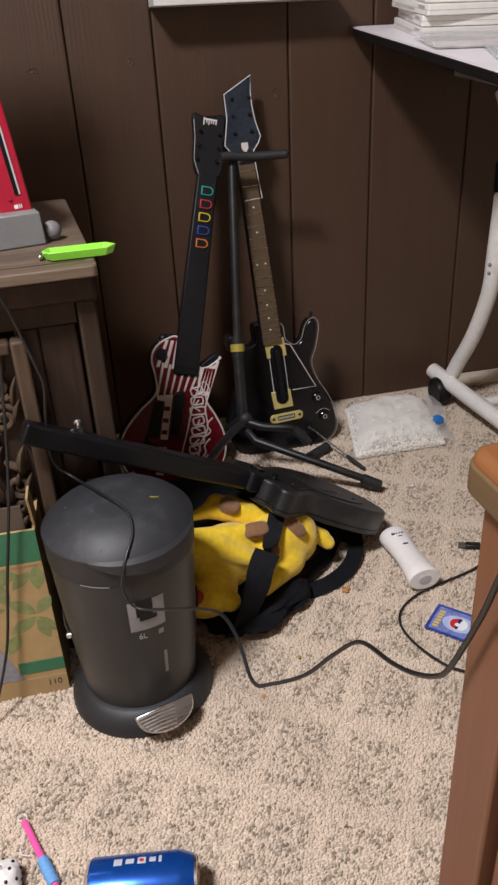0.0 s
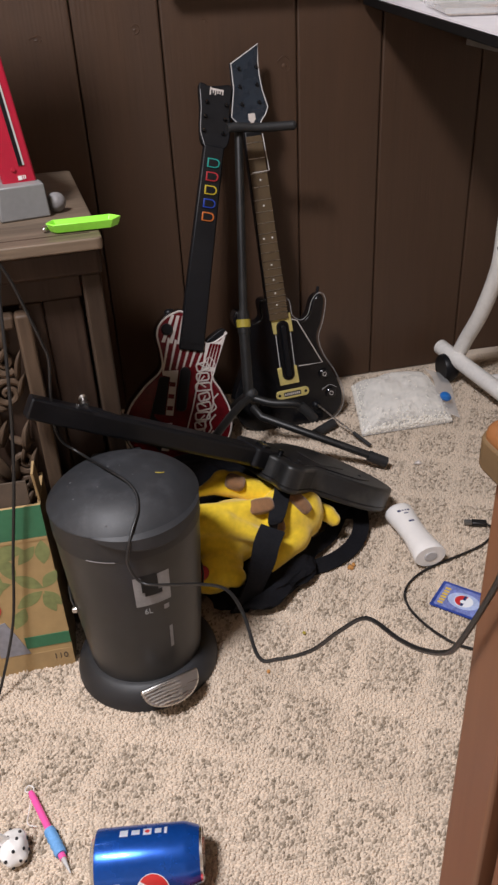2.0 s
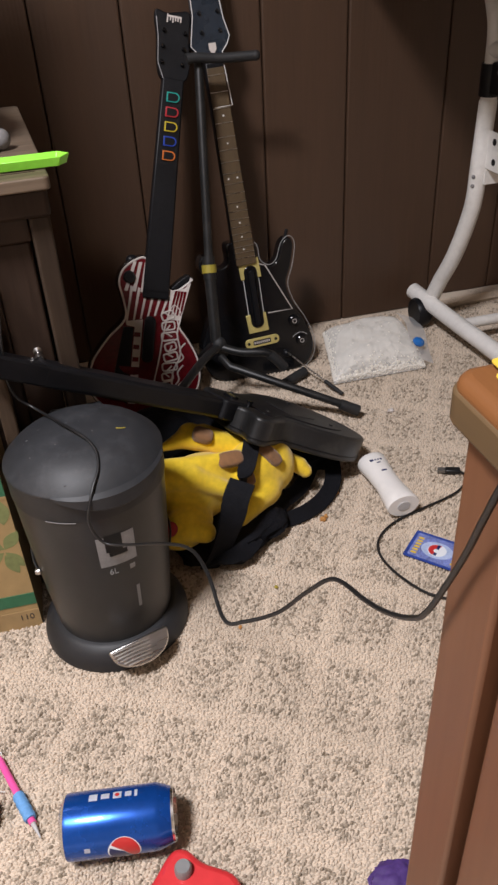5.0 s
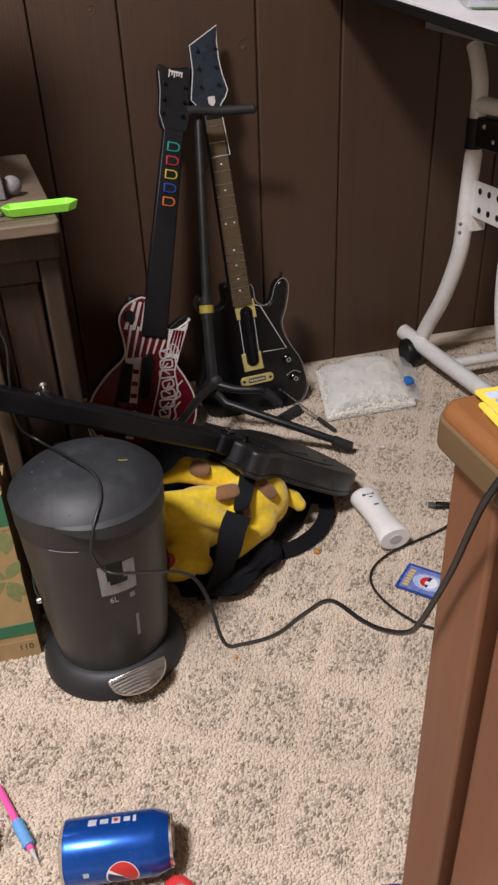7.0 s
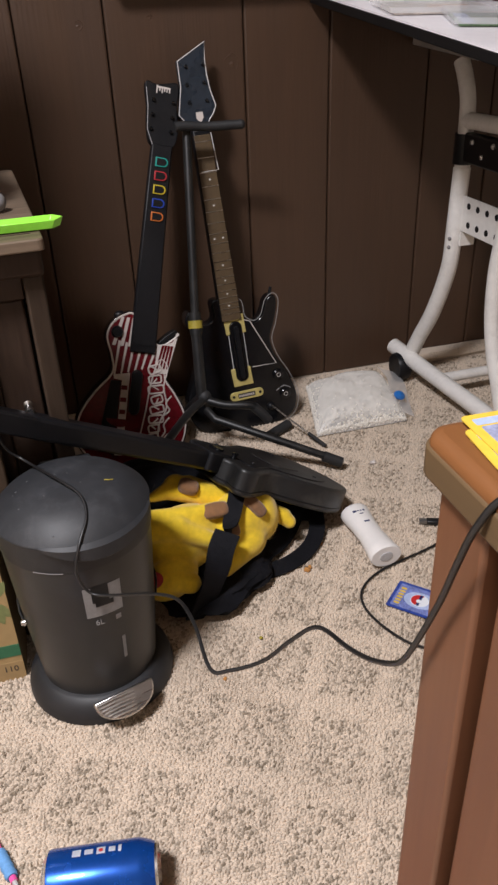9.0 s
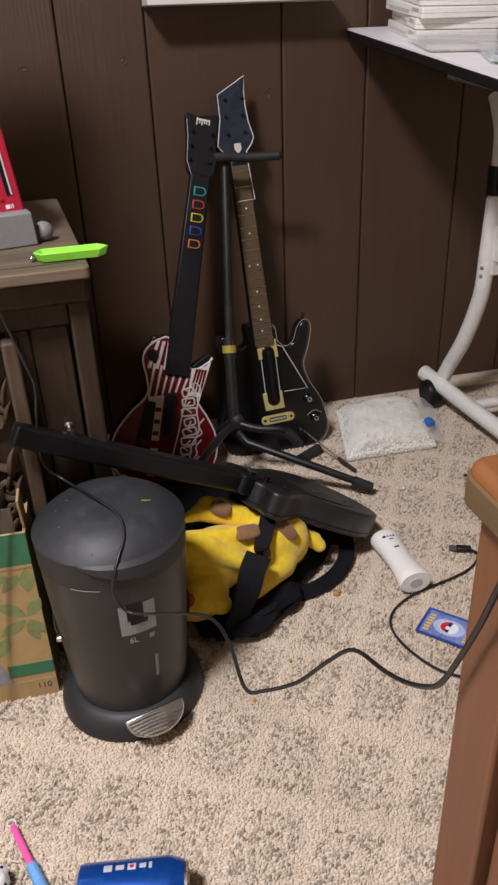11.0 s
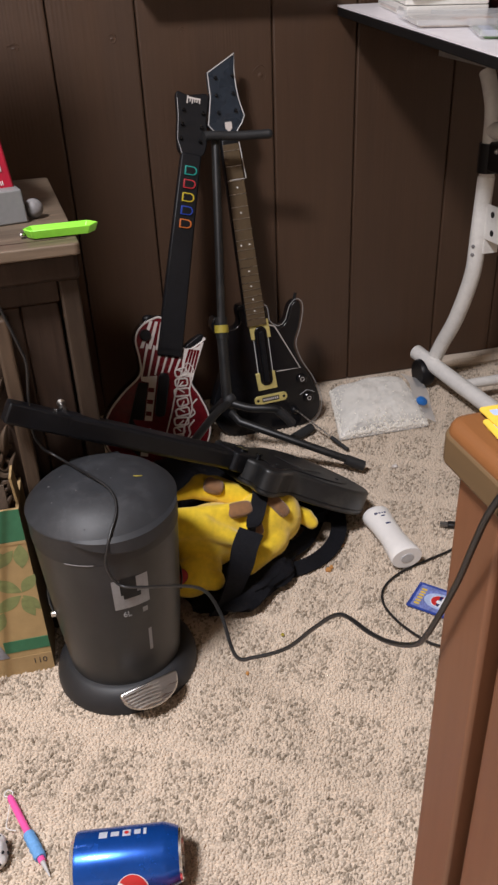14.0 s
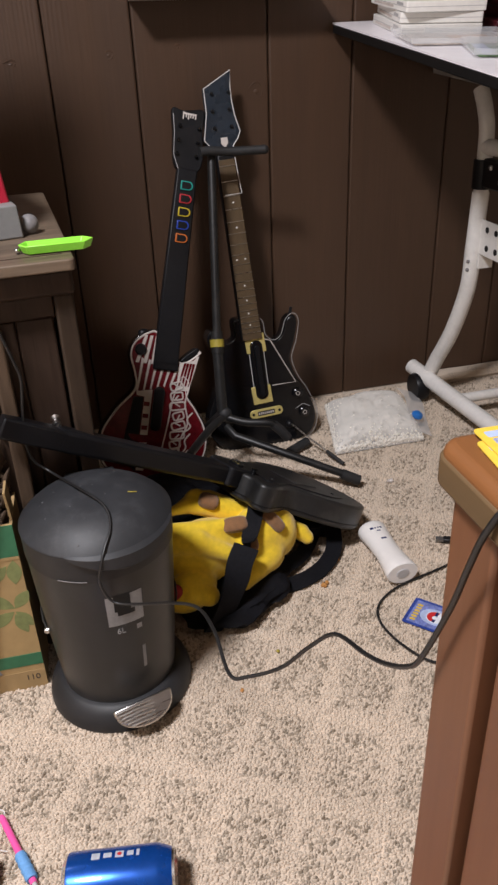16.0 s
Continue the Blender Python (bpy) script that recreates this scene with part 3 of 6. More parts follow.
sp = thing("spoon", "small steel spoon lying on the cabinet", "spoon", pose(-0.0370, 0.9400, TOP, 0, 0, 62))
part("bowl", ball((0, 0, 0.004), (0.0055, 0.004, 0.0035)), M_STEEL, sp)
part("handle", tube(spline([(0.005, 0, 0.004), (0.02, 0.002, 0.007), (0.045, 0.0, 0.003)], 5), 0.0013, 8), M_STEEL, sp)
tray_o = [(-0.045, 0.0), (-0.037, 0.0145), (0.034, 0.0145), (0.045, 0.0), (0.034, -0.0145), (-0.037, -0.0145)]
tray = thing("plastic_tray", "neon green pointed plastic tray on the cabinet edge", "tray", pose(0.009, 0.937, TOP + 0.001, 0, 0, 1))
bm = bmesh.new()
o0 = [bm.verts.new((x * 0.9, y * 0.8, 0)) for x, y in tray_o]
o1 = [bm.verts.new((x, y, 0.0100)) for x, y in tray_o]
i1 = [bm.verts.new((x * 0.95, y * 0.84, 0.0108)) for x, y in tray_o]
i0 = [bm.verts.new((x * 0.88, y * 0.62, 0.0040)) for x, y in tray_o]
bm.faces.new(o0)
bm.faces.new(i0)
for k in range(6):
    j = (k + 1) % 6
    for a, b in ((o0, o1), (o1, i1), (i1, i0)):
        bm.faces.new((a[k], a[j], b[j], b[k]))
part("bowl", bm, M_NEON, tray, bevel=0.0006)

# unseen television, added on the cabinet beside the console to shade the panelling
shade_tv = thing("television", "unseen black television added on the cabinet to shade the wall", "television", pose(-0.422, 1.13, TOP, 0, 0, 3))
part("screen_frame", box(-0.34, 0.29, -0.02, 0.02, 0.06, 0.60), M_BLACK, shade_tv, bevel=0.004)
part("screen", box(-0.325, 0.275, -0.0225, -0.0201, 0.075, 0.585), M_BLACKGLOSS, shade_tv, "dark glossy screen")
part("foot", box(-0.15, 0.15, -0.08, 0.08, 0.0, 0.012), M_BLACK, shade_tv, bevel=0.003)
part("neck", box(-0.04, 0.04, -0.012, 0.012, 0.0122, 0.0598), M_BLACK, shade_tv)

# ---- side table ----
table = thing("side_table", "orange-brown wooden side table with a thick rounded top", "table", pose(0.181, 0.302, 0))
part("tabletop", plate(rounded(0.0, 0.60, -0.55, 0.0, 0.012, 8), 0.6135, 0.640), M_TABLE_TOP, table, bevel=0.006, segments=4)
part("top_edge", plate(rounded(-0.0012, 0.6012, -0.5512, 0.0012, 0.012, 8), 0.6150, 0.6330), M_TABLE_EDGE, table, "darker edge band", bevel=0.002)
for (x, y) in ((0.0065, -0.054), (0.0065, -0.536), (0.552, -0.054), (0.552, -0.536)):
    part("leg", box(x, x + 0.038, y, y + 0.042, 0.0, 0.6132), M_TABLE, table, bevel=0.003, segments=3)
for y0, y1 in ((-0.493, -0.0555),):
    part("side_panel", box(0.0125, 0.030, y0 + 0.0050, y1 - 0.0050, 0.03, 0.6131), M_TABLE, table, bevel=0.003)
    part("side_panel", box(0.562, 0.574, y0 + 0.001, y1 - 0.001, 0.05, 0.6131), M_TABLE, table, bevel=0.003)
part("back_panel", box(0.050, 0.550, -0.030, -0.020, 0.05, 0.6130), M_TABLE, table)
part("shelf", box(0.037, 0.561, -0.52, -0.031, 0.06, 0.075), M_TABLE, table)


M_CARDLILAC = mat("card_lilac_picture", (0.30, 0.32, 0.46), 0.35, noise_scale=60, vary=0.4)


def trading_card(m, face, label, picture):
    c = thing("trading_card", label, "card", m, group="cards on the table")
    part("card_body", plate(rounded(-0.0315, 0.0315, -0.044, 0.044, 0.003, 4), 0, 0.0006), face, c, smooth=False)
    part("name_strip", plate(rounded(-0.0275, 0.0275, 0.0335, 0.0395, 0.001, 2), 0.0006, 0.0008), M_CARDPALE, c, smooth=False)
    part("picture", plate(rounded(-0.0265, 0.0265, -0.003, 0.032, 0.001, 2), 0.0006, 0.0008), picture, c, smooth=False)
    part("text_panel", plate(rounded(-0.026, 0.026, -0.037, -0.006, 0.001, 2), 0.0006, 0.0008), M_CARDPALE, c, smooth=False)
    return c


trading_card(pose(0.2280, 0.2400, 0.6402, 0, 0, 3), M_CARDYELLOW, "yellow-bordered trading card lying on the wooden table", M_CARDPALE)
trading_card(pose(0.2215, 0.2400, 0.6413, 0, 0, -6), M_CARDYELLOW, "yellow-bordered trading card lying on another card", M_BOXGREY)
trading_card(pose(0.2285, 0.2525, 0.6424, 0, 0, -2), M_CARDYELLOW, "yellow-bordered trading card with a bluish picture, top of the pile", M_CARDLILAC)

# ---- pedal bin ----
bin_ = thing("pedal_bin", "smoky black plastic pedal bin with a steel pedal", "trash can", pose(0.004, 0.818, 0))
# lid plastic toned darker: the base's shading is put into its colour
DARKENED_LID = mat("lid_plastic_darkened", (0.015, 0.015, 0.017), 0.55, noise_scale=9, vary=0.2, bump=0.04, bump_scale=400, dirt=(0.10, 0.095, 0.09), dirt_amount=0.12, dirt_scale=30)
WALL_PROFILE = [(0.0790, 0.0375), (0.0800, 0.050), (0.0845, 0.100), (0.0888, 0.160), (0.0922, 0.215), (0.0945, 0.262), (0.0952, 0.293)]
LID_R, LID_Z, LID_RISE = 0.0965, 0.2955, 0.0335


def bin_radius(z):
    return float(np.interp(z, [q[1] for q in WALL_PROFILE], [q[0] for q in WALL_PROFILE]))


def lid_height(r):
    return LID_Z + LID_RISE * (1 - (min(r, LID_R) / LID_R) ** 3.4)


part("base_ring", lathe([(0, 0.0), (0.097, 0.0), (0.1010, 0.004), (0.1010, 0.011), (0.0985, 0.020), (0.0930, 0.029), (0.0865, 0.0355), (0.0820, 0.0375), (0.0, 0.0375)], 72), DARKENED_LID, bin_)
part("bucket", lathe([(0.060, 0.0378)] + [(0.0765, 0.0385)] + WALL_PROFILE + [(0.0, 0.2932)], 72), M_TRASH, bin_, "smoky grey translucent-looking bucket")
part("collar", lathe([(0.0951, 0.258), (0.0955, 0.260), (0.0962, 0.2935), (0.0, 0.2936)], 72), DARKENED_LID, bin_, "black upper band")
lid = part("lid", lathe([(0.0940, 0.2938), (0.0968, 0.2945)] + [(LID_R * s, lid_height(LID_R * s)) for s in (1.0, 0.992, 0.98, 0.96, 0.93, 0.89, 0.84, 0.77, 0.68, 0.57, 0.44, 0.3, 0.15)] + [(0.0, LID_Z + LID_RISE)], 72), M_LID, bin_)
# front lip: a crescent that hangs from the lid's edge
bm = bmesh.new()
rows = []
for k in range(33):
    f = k / 32
    a = radians(-27 + 96 * f)
    drop = 0.024 * math.sin(math.pi * f) ** 0.8
    ring_ = []
    for r, z in ((0.0966, 0.2975), (0.0990 + 0.16 * drop, 0.2968 - 0.18 * drop), (0.0990 + 0.20 * drop, 0.2960 - 0.85 * drop), (0.0980 + 0.06 * drop, 0.2955 - 1.0 * drop), (0.0958, 0.2950 - 0.8 * drop)):
        ring_.append(bm.verts.new((r * math.sin(a), -r * math.cos(a), z)))
    rows.append(ring_)
for a, b in zip(rows, rows[1:]):
    for k in range(4):
        bm.faces.new((a[k], a[k + 1], b[k + 1], b[k]))
part("lid_lip", bm, M_LID, lid, "moulded finger lip")
part("lid_mark", tube(spline([(0.0487 - 0.006, -0.0158, lid_height(math.hypot(0.0487 - 0.006, -0.0158)) + 0.0006), (0.0487, -0.0158 - 0.0005, lid_height(math.hypot(0.0487, -0.0158)) + 0.0006), (0.0487 + 0.005, -0.0158 + 0.001, lid_height(math.hypot(0.0487 + 0.005, -0.0158)) + 0.0006)], 4), 0.0008, 6), M_LABELYELLOW, lid, "small yellow fleck")
M_DUSTGREY = mat("dust_grey", (0.09, 0.09, 0.093), 0.8)
rng_dust = random.Random(8)
for k in range(13):
    a, r = rng_dust.uniform(0, 6.28), rng_dust.uniform(0.01, 0.090)
    s = rng_dust.uniform(0.0004, 0.0010)
    part("dust_speck", ball((r * math.cos(a), r * math.sin(a), lid_height(r)), (s * rng_dust.uniform(1, 3), s, 0.0004), None, Euler((0, 0, rng_dust.uniform(0, 3))), 8, 6), M_DUSTGREY, lid)
# wire handle folded down behind, with a bright pivot on the wall
bail = part("handle", tube([((bin_radius(z) + 0.0028) * math.sin(radians(a)), -(bin_radius(z) + 0.0028) * math.cos(radians(a)), z) for a, z in ((-70 - 11 * k, 0.145 + 0.030 * math.sin(math.pi * k / 20)) for k in range(21))], 0.0015, 8), M_TUBE, bin_, "thin black wire handle folded back")
part("pivot", lathe([(0, 0.006), (0.0035, 0.006), (0.0045, 0.003), (0.0045, 0)], 16, m=pose(-0.0835, -0.030, 0.145, 0, -90, 0)), M_STEEL, bail, "steel handle pivot")
# thin pale tube that paints a highlight along the collar
part("rim_glint", tube([(0.0962 * math.sin(radians(a)), -0.0962 * math.cos(radians(a)), 0.2590) for a in range(-36, -13, 2)], 0.0005, 6), M_GREYBALL, bin_, "pale line painting a highlight under the lid")
part("hinge", box(-0.035, 0.035, 0.086, 0.104, 0.250, 0.300), M_LID, bin_, bevel=0.004)
ped = part("pedal", plate([(0.034 * math.cos(a), -0.028 * abs(math.sin(a)) ** 0.8 - 0.0) for a in (math.pi * k / 24 for k in range(25))], 0.014, 0.022), M_STEEL, bin_, "ridged steel pedal", bevel=0.002)
ped.matrix_local = pose(0.016, -0.081, 0.035, 42, 0, 15) @ Matrix.Scale(1.2, 4)
for k in range(6):
    y = -0.004 - 0.0036 * k
    w = 0.031 * math.sqrt(max(0.05, 1 - (y / 0.029) ** 2))
    r_ = part("ridge", tube([(-w, y, 0.0222), (-0.3 * w, y, 0.0226), (0.35 * w, y - 0.001, 0.0219)], 0.0011, 6), M_STEEL, ped)


def bin_patch(a0, a1, z0, z1, lift=0.0006, n=8):
    """A printed patch that follows the bucket's wall."""
    bm = bmesh.new()
    rows = []
    for z in (z0, z1):
        r = bin_radius(z) + lift
        rows.append([bm.verts.new((r * math.sin(radians(a)), -r * math.cos(radians(a)), z)) for a in (a0 + (a1 - a0) * k / n for k in range(n + 1))])
    for k in range(n):
        bm.faces.new((rows[0][k], rows[0][k + 1], rows[1][k + 1], rows[1][k]))
    bmesh.ops.solidify(bm, geom=bm.faces[:], thickness=-0.0003)
    return bm


sticker = part("sticker", bin_patch(-4, 25, 0.181, 0.229), M_GREYPRINT, bin_, "pale grey sticker with a dark pictogram")
part("pictogram", bin_patch(2, 15, 0.204, 0.2295, 0.0010), M_TRASH, sticker)
part("pictogram", bin_patch(4, 18, 0.197, 0.2045, 0.0010), M_TRASH, sticker)
text_mesh("6L", 0.0110, mat("dim_print", (0.26, 0.26, 0.26), 0.5), "volume_mark", bin_, pose(0.0905 * math.sin(radians(5)), -0.0905 * math.cos(radians(5)), 0.171, 85, 0, 5), label="printed volume 6L")
part("small_mark", bin_patch(18, 22.5, 0.166, 0.174, 0.0008), M_GREYPRINT, bin_)
part("print_bar", bin_patch(21, 24, 0.093, 0.133, 0.0008), M_GREYPRINT, bin_, "column of unreadable pale print")

# ---- cardboard box ----
cbox = thing("cardboard_box", "open printed cardboard box with green and orange leaf print", "box", pose(-0.102, 0.838, 0, 0, 0, -2))
W, D, HB = 0.36, 0.22, 0.285
part("front_panel", box(-W, 0, 0, 0.004, 0, HB), M_BOXORANGE, cbox, "orange leaf-printed front")
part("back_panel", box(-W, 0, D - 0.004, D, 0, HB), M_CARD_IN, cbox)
part("side_panel", box(-0.004, 0, 0.0042, D - 0.0042, 0, HB - 0.002), M_CARD_OUT, cbox)
part("side_panel", box(-W, -W + 0.004, 0.0042, D - 0.0042, 0, HB - 0.002), M_CARD_OUT, cbox)
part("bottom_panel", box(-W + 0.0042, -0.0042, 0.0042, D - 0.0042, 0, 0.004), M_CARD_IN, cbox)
part("flap", slab([(-0.003, 0), (0.0, 0.0), (0.0, 0.040), (-0.003, 0.040)], 0.012, 0.045), M_CARD_OUT, cbox).matrix_local = pose(0, 0, HB, 0, -3, 0)
# added flap: its dark brown stands for the box inside above the front
part("flap", box(-W, -0.012, 0.006, 0.009, HB - 0.02, HB + 0.034), mat("inner_card_brown", (0.085, 0.060, 0.042), 0.8, noise_scale=9, vary=0.2), cbox, "dark brown flap added for the inside of the box")
part("orange_line", box(-W, 0, -0.0009, 0, 0.231, 0.2355), M_BOXORANGE, cbox)
part("green_band", box(-W, 0, -0.0006, 0, 0.236, HB), M_BOXGREEN, cbox, "dark green printed band")
part("kraft_strip", box(-W, 0, -0.0007, 0, 0.0, 0.034), M_CARD_OUT, cbox, "bare kraft strip")
part("green_stripe", box(-0.062, 0, -0.0008, 0, 0.045, 0.066), M_BOXGREEN, cbox)
for k, (x, z, a, ln, w) in enumerate(((-0.020, 0.15, 2.5, 0.034, 0.012), (-0.020, 0.15, 0.9, 0.026, 0.011), (-0.022, 0.145, 3.7, 0.034, 0.012), (-0.02, 0.145, 5.3, 0.026, 0.010),
                                      (-0.055, 0.17, 1.8, 0.032, 0.012), (-0.06, 0.165, 3.2, 0.034, 0.012), (-0.05, 0.12, 4.2, 0.03, 0.012), (-0.045, 0.195, 0.8, 0.028, 0.010),
                                      (-0.09, 0.14, 1.2, 0.035, 0.013), (-0.10, 0.18, 2.4, 0.035, 0.013), (-0.030, 0.215, 2.9, 0.030, 0.011), (-0.012, 0.19, 1.5, 0.030, 0.012), (-0.010, 0.105, 1.9, 0.028, 0.010), (-0.075, 0.205, 0.4, 0.030, 0.011))):
    ln, w = ln * 1.35, w * 1.65
    pts = [(x + math.cos(a) * ln * f - math.sin(a) * w * math.sin(math.pi * f) * 0.5 * s, z + math.sin(a) * ln * f + math.cos(a) * w * math.sin(math.pi * f) * 0.5 * s)
           for s, rng in ((1, range(0, 9)), (-1, range(8, 0, -1))) for f in (q / 8 for q in rng)]
    part("printed_leaf", slab(pts, -0.0003 - 0.00001 * k, -0.0001), M_BOXLEAF, cbox, smooth=False)
part("printed_figure", slab([(-0.10, 0.036), (-0.058, 0.036), (-0.072, 0.075), (-0.082, 0.10), (-0.10, 0.095)], -0.0010, 0), M_BOXGREY, cbox, "grey printed shape", smooth=False)
part("printed_figure", slab(ring(-0.092, 0.125, 0.010, 0.014), -0.0011, 0), M_BOXRED, cbox, "red printed shape", smooth=False)
text_mesh("110", 0.014, M_INK, "count_mark", cbox, pose(-0.018, -0.0009, 0.022, 90, 0, 0), label="printed number 110")

# ---- desk ----
desk = thing("drafting_desk", "white-topped drafting desk on bent white steel legs", "desk", Matrix())
slope = math.degrees(math.atan(0.113))
dm = pose(0.617, 1.615, 0.832, slope, 0, 0)
part("desktop", box(0, 1.1, -0.75, 0, -0.003, 0, m=dm), M_DESKTOP, desk, "white laminate desktop")
part("desktop_board", box(0.0005, 1.0995, -0.7495, -0.0005, -0.019, -0.0032, m=dm), M_DESKEDGE, desk, "black board edge", bevel=0.002)


def desk_leg(x):
    leg = part("leg", tube(spline([(x - 0.024, 1.525, 0.062), (x - 0.020, 1.50, 0.115), (x - 0.013, 1.455, 0.20), (x - 0.006, 1.42, 0.31), (x - 0.005, 1.415, 0.40), (x, 1.418, 0.515)], 8), 0.0175, 20), M_DESKWHITE, desk)
    part("upper_tube", tube(spline([(x, 1.418, 0.50), (x, 1.418, 0.58), (x, 1.422, 0.64), (x, 1.440, 0.680), (x, 1.458, 0.706)], 8), 0.0155, 20), M_DESKWHITE, leg)
    part("clamp", tube([(x, 1.418, 0.523), (x, 1.418, 0.580)], 0.0205, 20), M_BLACK, leg, "black plastic clamp")
    plate_ = part("clamp_plate", box(x - 0.011, x + 0.011, 1.11, 1.404, 0.528, 0.584), M_BLACK, desk, "black plastic clamp plate", bevel=0.004)
    for (yb, zb) in ((1.372, 0.570), (1.335, 0.548), (1.30, 0.572), (1.26, 0.55)):
        part("bolt", ball((x - 0.011, yb, zb), 0.0052, u=12, v=8), M_STEEL, plate_)
    for z in (0.535, 0.568):
        part("bolt", ball((x - 0.004, 1.396, z), 0.004, u=12, v=8), M_STEEL, leg)
    for z in (0.358, 0.376):
        part("screw", ball((x - 0.0195, 1.406, z), 0.0042, u=12, v=8), M_GREYBALL, leg)
    foot = part("foot", tube([(x - 0.047, 1.572, 0.072), (x - 0.020, 1.42, 0.054), (x - 0.004, 1.25, 0.048), (x, 1.05, 0.048)], 0.0185, 20), M_DESKWHITE, desk)
    part("caster", lathe([(0, -0.012), (0.024, -0.012), (0.027, -0.006), (0.027, 0.006), (0.024, 0.012), (0, 0.012)], 24, m=pose(x - 0.050, 1.524, 0.0375, 0, 90, 0) @ Matrix.Scale(1.30, 4)), M_BLACK, foot, "black caster")
    part("rail", box(-0.012, 0.012, -0.50, 0, -0.020, 0, m=pose(x - 0.016, 1.612, 0.750, 4, 0, 0)), M_RAIL, desk, bevel=0.002)


desk_leg(0.8735)
desk_leg(1.55)
for x in (0.8735, 1.55):
    part("side_bar", tube([(x, 1.418, 0.604), (x, 1.10, 0.612)], 0.0155, 16), M_DESKWHITE, desk)
    br = part("bracket", box(x - 0.002, x + 0.002, 1.10, 1.402, 0.393, 0.464), M_DESKWHITE, desk, "white steel plate with round holes", bevel=0.0008)
    for k in range(9):
        for z in (0.410, 0.447):
            part("hole", lathe([(0, 0.0006), (0.0064, 0.0006), (0.0064, -0.001), (0, -0.001)], 16, m=pose(x - 0.0021, 1.374 - 0.0335 * k - (0.004 if z < 0.42 else 0), z, 0, -90, 0)), M_DESKEDGE, br)
    part("bracket_tab", box(x - 0.002, x + 0.030, 1.392, 1.402, 0.362, 0.392), M_DESKWHITE, br)
    part("front_leg", tube(spline([(x, 1.165, 0.060), (x, 1.195, 0.122), (x, 1.228, 0.185), (x, 1.250, 0.260), (x, 1.256, 0.350), (x, 1.245, 0.45), (x, 1.235, 0.64)], 8), 0.0155, 16), M_DESKWHITE, desk)
part("floor_bar", tube([(0.8635, 1.400, 0.052), (1.55, 1.400, 0.052)], 0.012, 14), M_DESKWHITE, desk)

# things on the desk
def game_case(m):
    c = thing("game_case", "closed white plastic game case in a stack on the desk", "game case", m, group="stack of game cases")
    part("shell", plate(rounded(-0.075, 0.075, -0.095, 0.095, 0.004, 4), 0, 0.0172), M_CASE, c, bevel=0.0014)
    part("seam", plate(rounded(-0.0753, 0.0753, -0.0953, 0.0953, 0.004, 4), 0.0080, 0.0088), M_GREYPRINT, c, "thin grey seam")
    part("spine_print", box(-0.0757, -0.0752, -0.030, 0.072, 0.0036, 0.0074), M_PAPER, c, "printed spine strip")
    part("spine_print", box(-0.0757, -0.0752, -0.078, -0.048, 0.0096, 0.0138), M_GREYPRINT, c, "grey printed spine mark")
    return c


first = game_case(dm @ pose(0.128, -0.150, 0.0005, 0, 0, -8))
for k, (dx, dy, turn) in enumerate(((0.005, 0.004, -3), (-0.004, -0.004, 4), (0.006, 0.003, -2), (-0.002, 0.006, 3), (0.004, -0.003, -4), (0.0, 0.004, 2)), 1):
    copy_thing(first, dm @ pose(0.128 + dx, -0.150 + dy, 0.0005 + 0.0182 * k, 0, 0, -8 + turn))
cover = thing("clear_case", "clear plastic case with an orange printed cover on the desk", "case", dm @ pose(0.105, -0.312, 0.0006, 0, 0, 80), group="flat cases on the desk")
part("insert", plate(rounded(-0.058, 0.058, -0.085, 0.085, 0.003, 3), 0.0005, 0.004), M_PAPER, cover)
part("picture", plate(rounded(-0.036, 0.028, -0.060, 0.010, 0.006, 3), 0.0041, 0.0044), mat("cover_orange_print", (0.55, 0.30, 0.16), 0.35, noise_scale=45, vary=0.5), cover)
part("sleeve", plate(rounded(-0.0675, 0.0675, -0.095, 0.095, 0.004, 4), 0.0046, 0.012), M_CLEAR, cover)
flat = thing("clear_case", "clear plastic case with a green printed cover on the desk", "case", dm @ pose(0.150, -0.465, 0.0006, 0, 0, 70), group="flat cases on the desk")
part("insert", plate(rounded(-0.058, 0.058, -0.085, 0.085, 0.003, 3), 0.0005, 0.004), M_CARDGREEN, flat)
part("title_strip", plate(rounded(-0.052, 0.052, 0.060, 0.080, 0.003, 3), 0.0041, 0.0044), M_CARDPALE, flat)
part("sleeve", plate(rounded(-0.0675, 0.0675, -0.095, 0.095, 0.004, 4), 0.0046, 0.013), M_CLEAR, flat)
for dx, z, turn in ((0.0, 0.0006, -6), (0.016, 0.0192, -2), (0.020, 0.0378, -8), (0.012, 0.0564, -4), (0.022, 0.0750, -7)):
    solo("dark_red_case", plate(rounded(0.0, 0.135, -0.095, 0.095, 0.004, 4), 0, 0.018), M_MAROON, "dark red case stacked beside the white cases", "game case", dm @ pose(0.232 + dx, -0.150, z, 0, 0, turn), group="stack of dark red cases", bevel=0.0015)

# ---- white shelf on the wall, above the guitars ----
shelf = thing("wall_shelf", "white wall shelf above the guitars", "shelf", Matrix())
part("board", box(0.212, 0.575, WALL - 0.075, WALL - 0.001, 0.880, 0.897), M_WHITE, shelf, bevel=0.002)
part("bracket", box(0.25, 0.262, WALL - 0.06, WALL - 0.001, 0.8975, 0.96), M_WHITE, shelf)
part("bracket", box(0.52, 0.532, WALL - 0.06, WALL - 0.001, 0.8975, 0.96), M_WHITE, shelf)


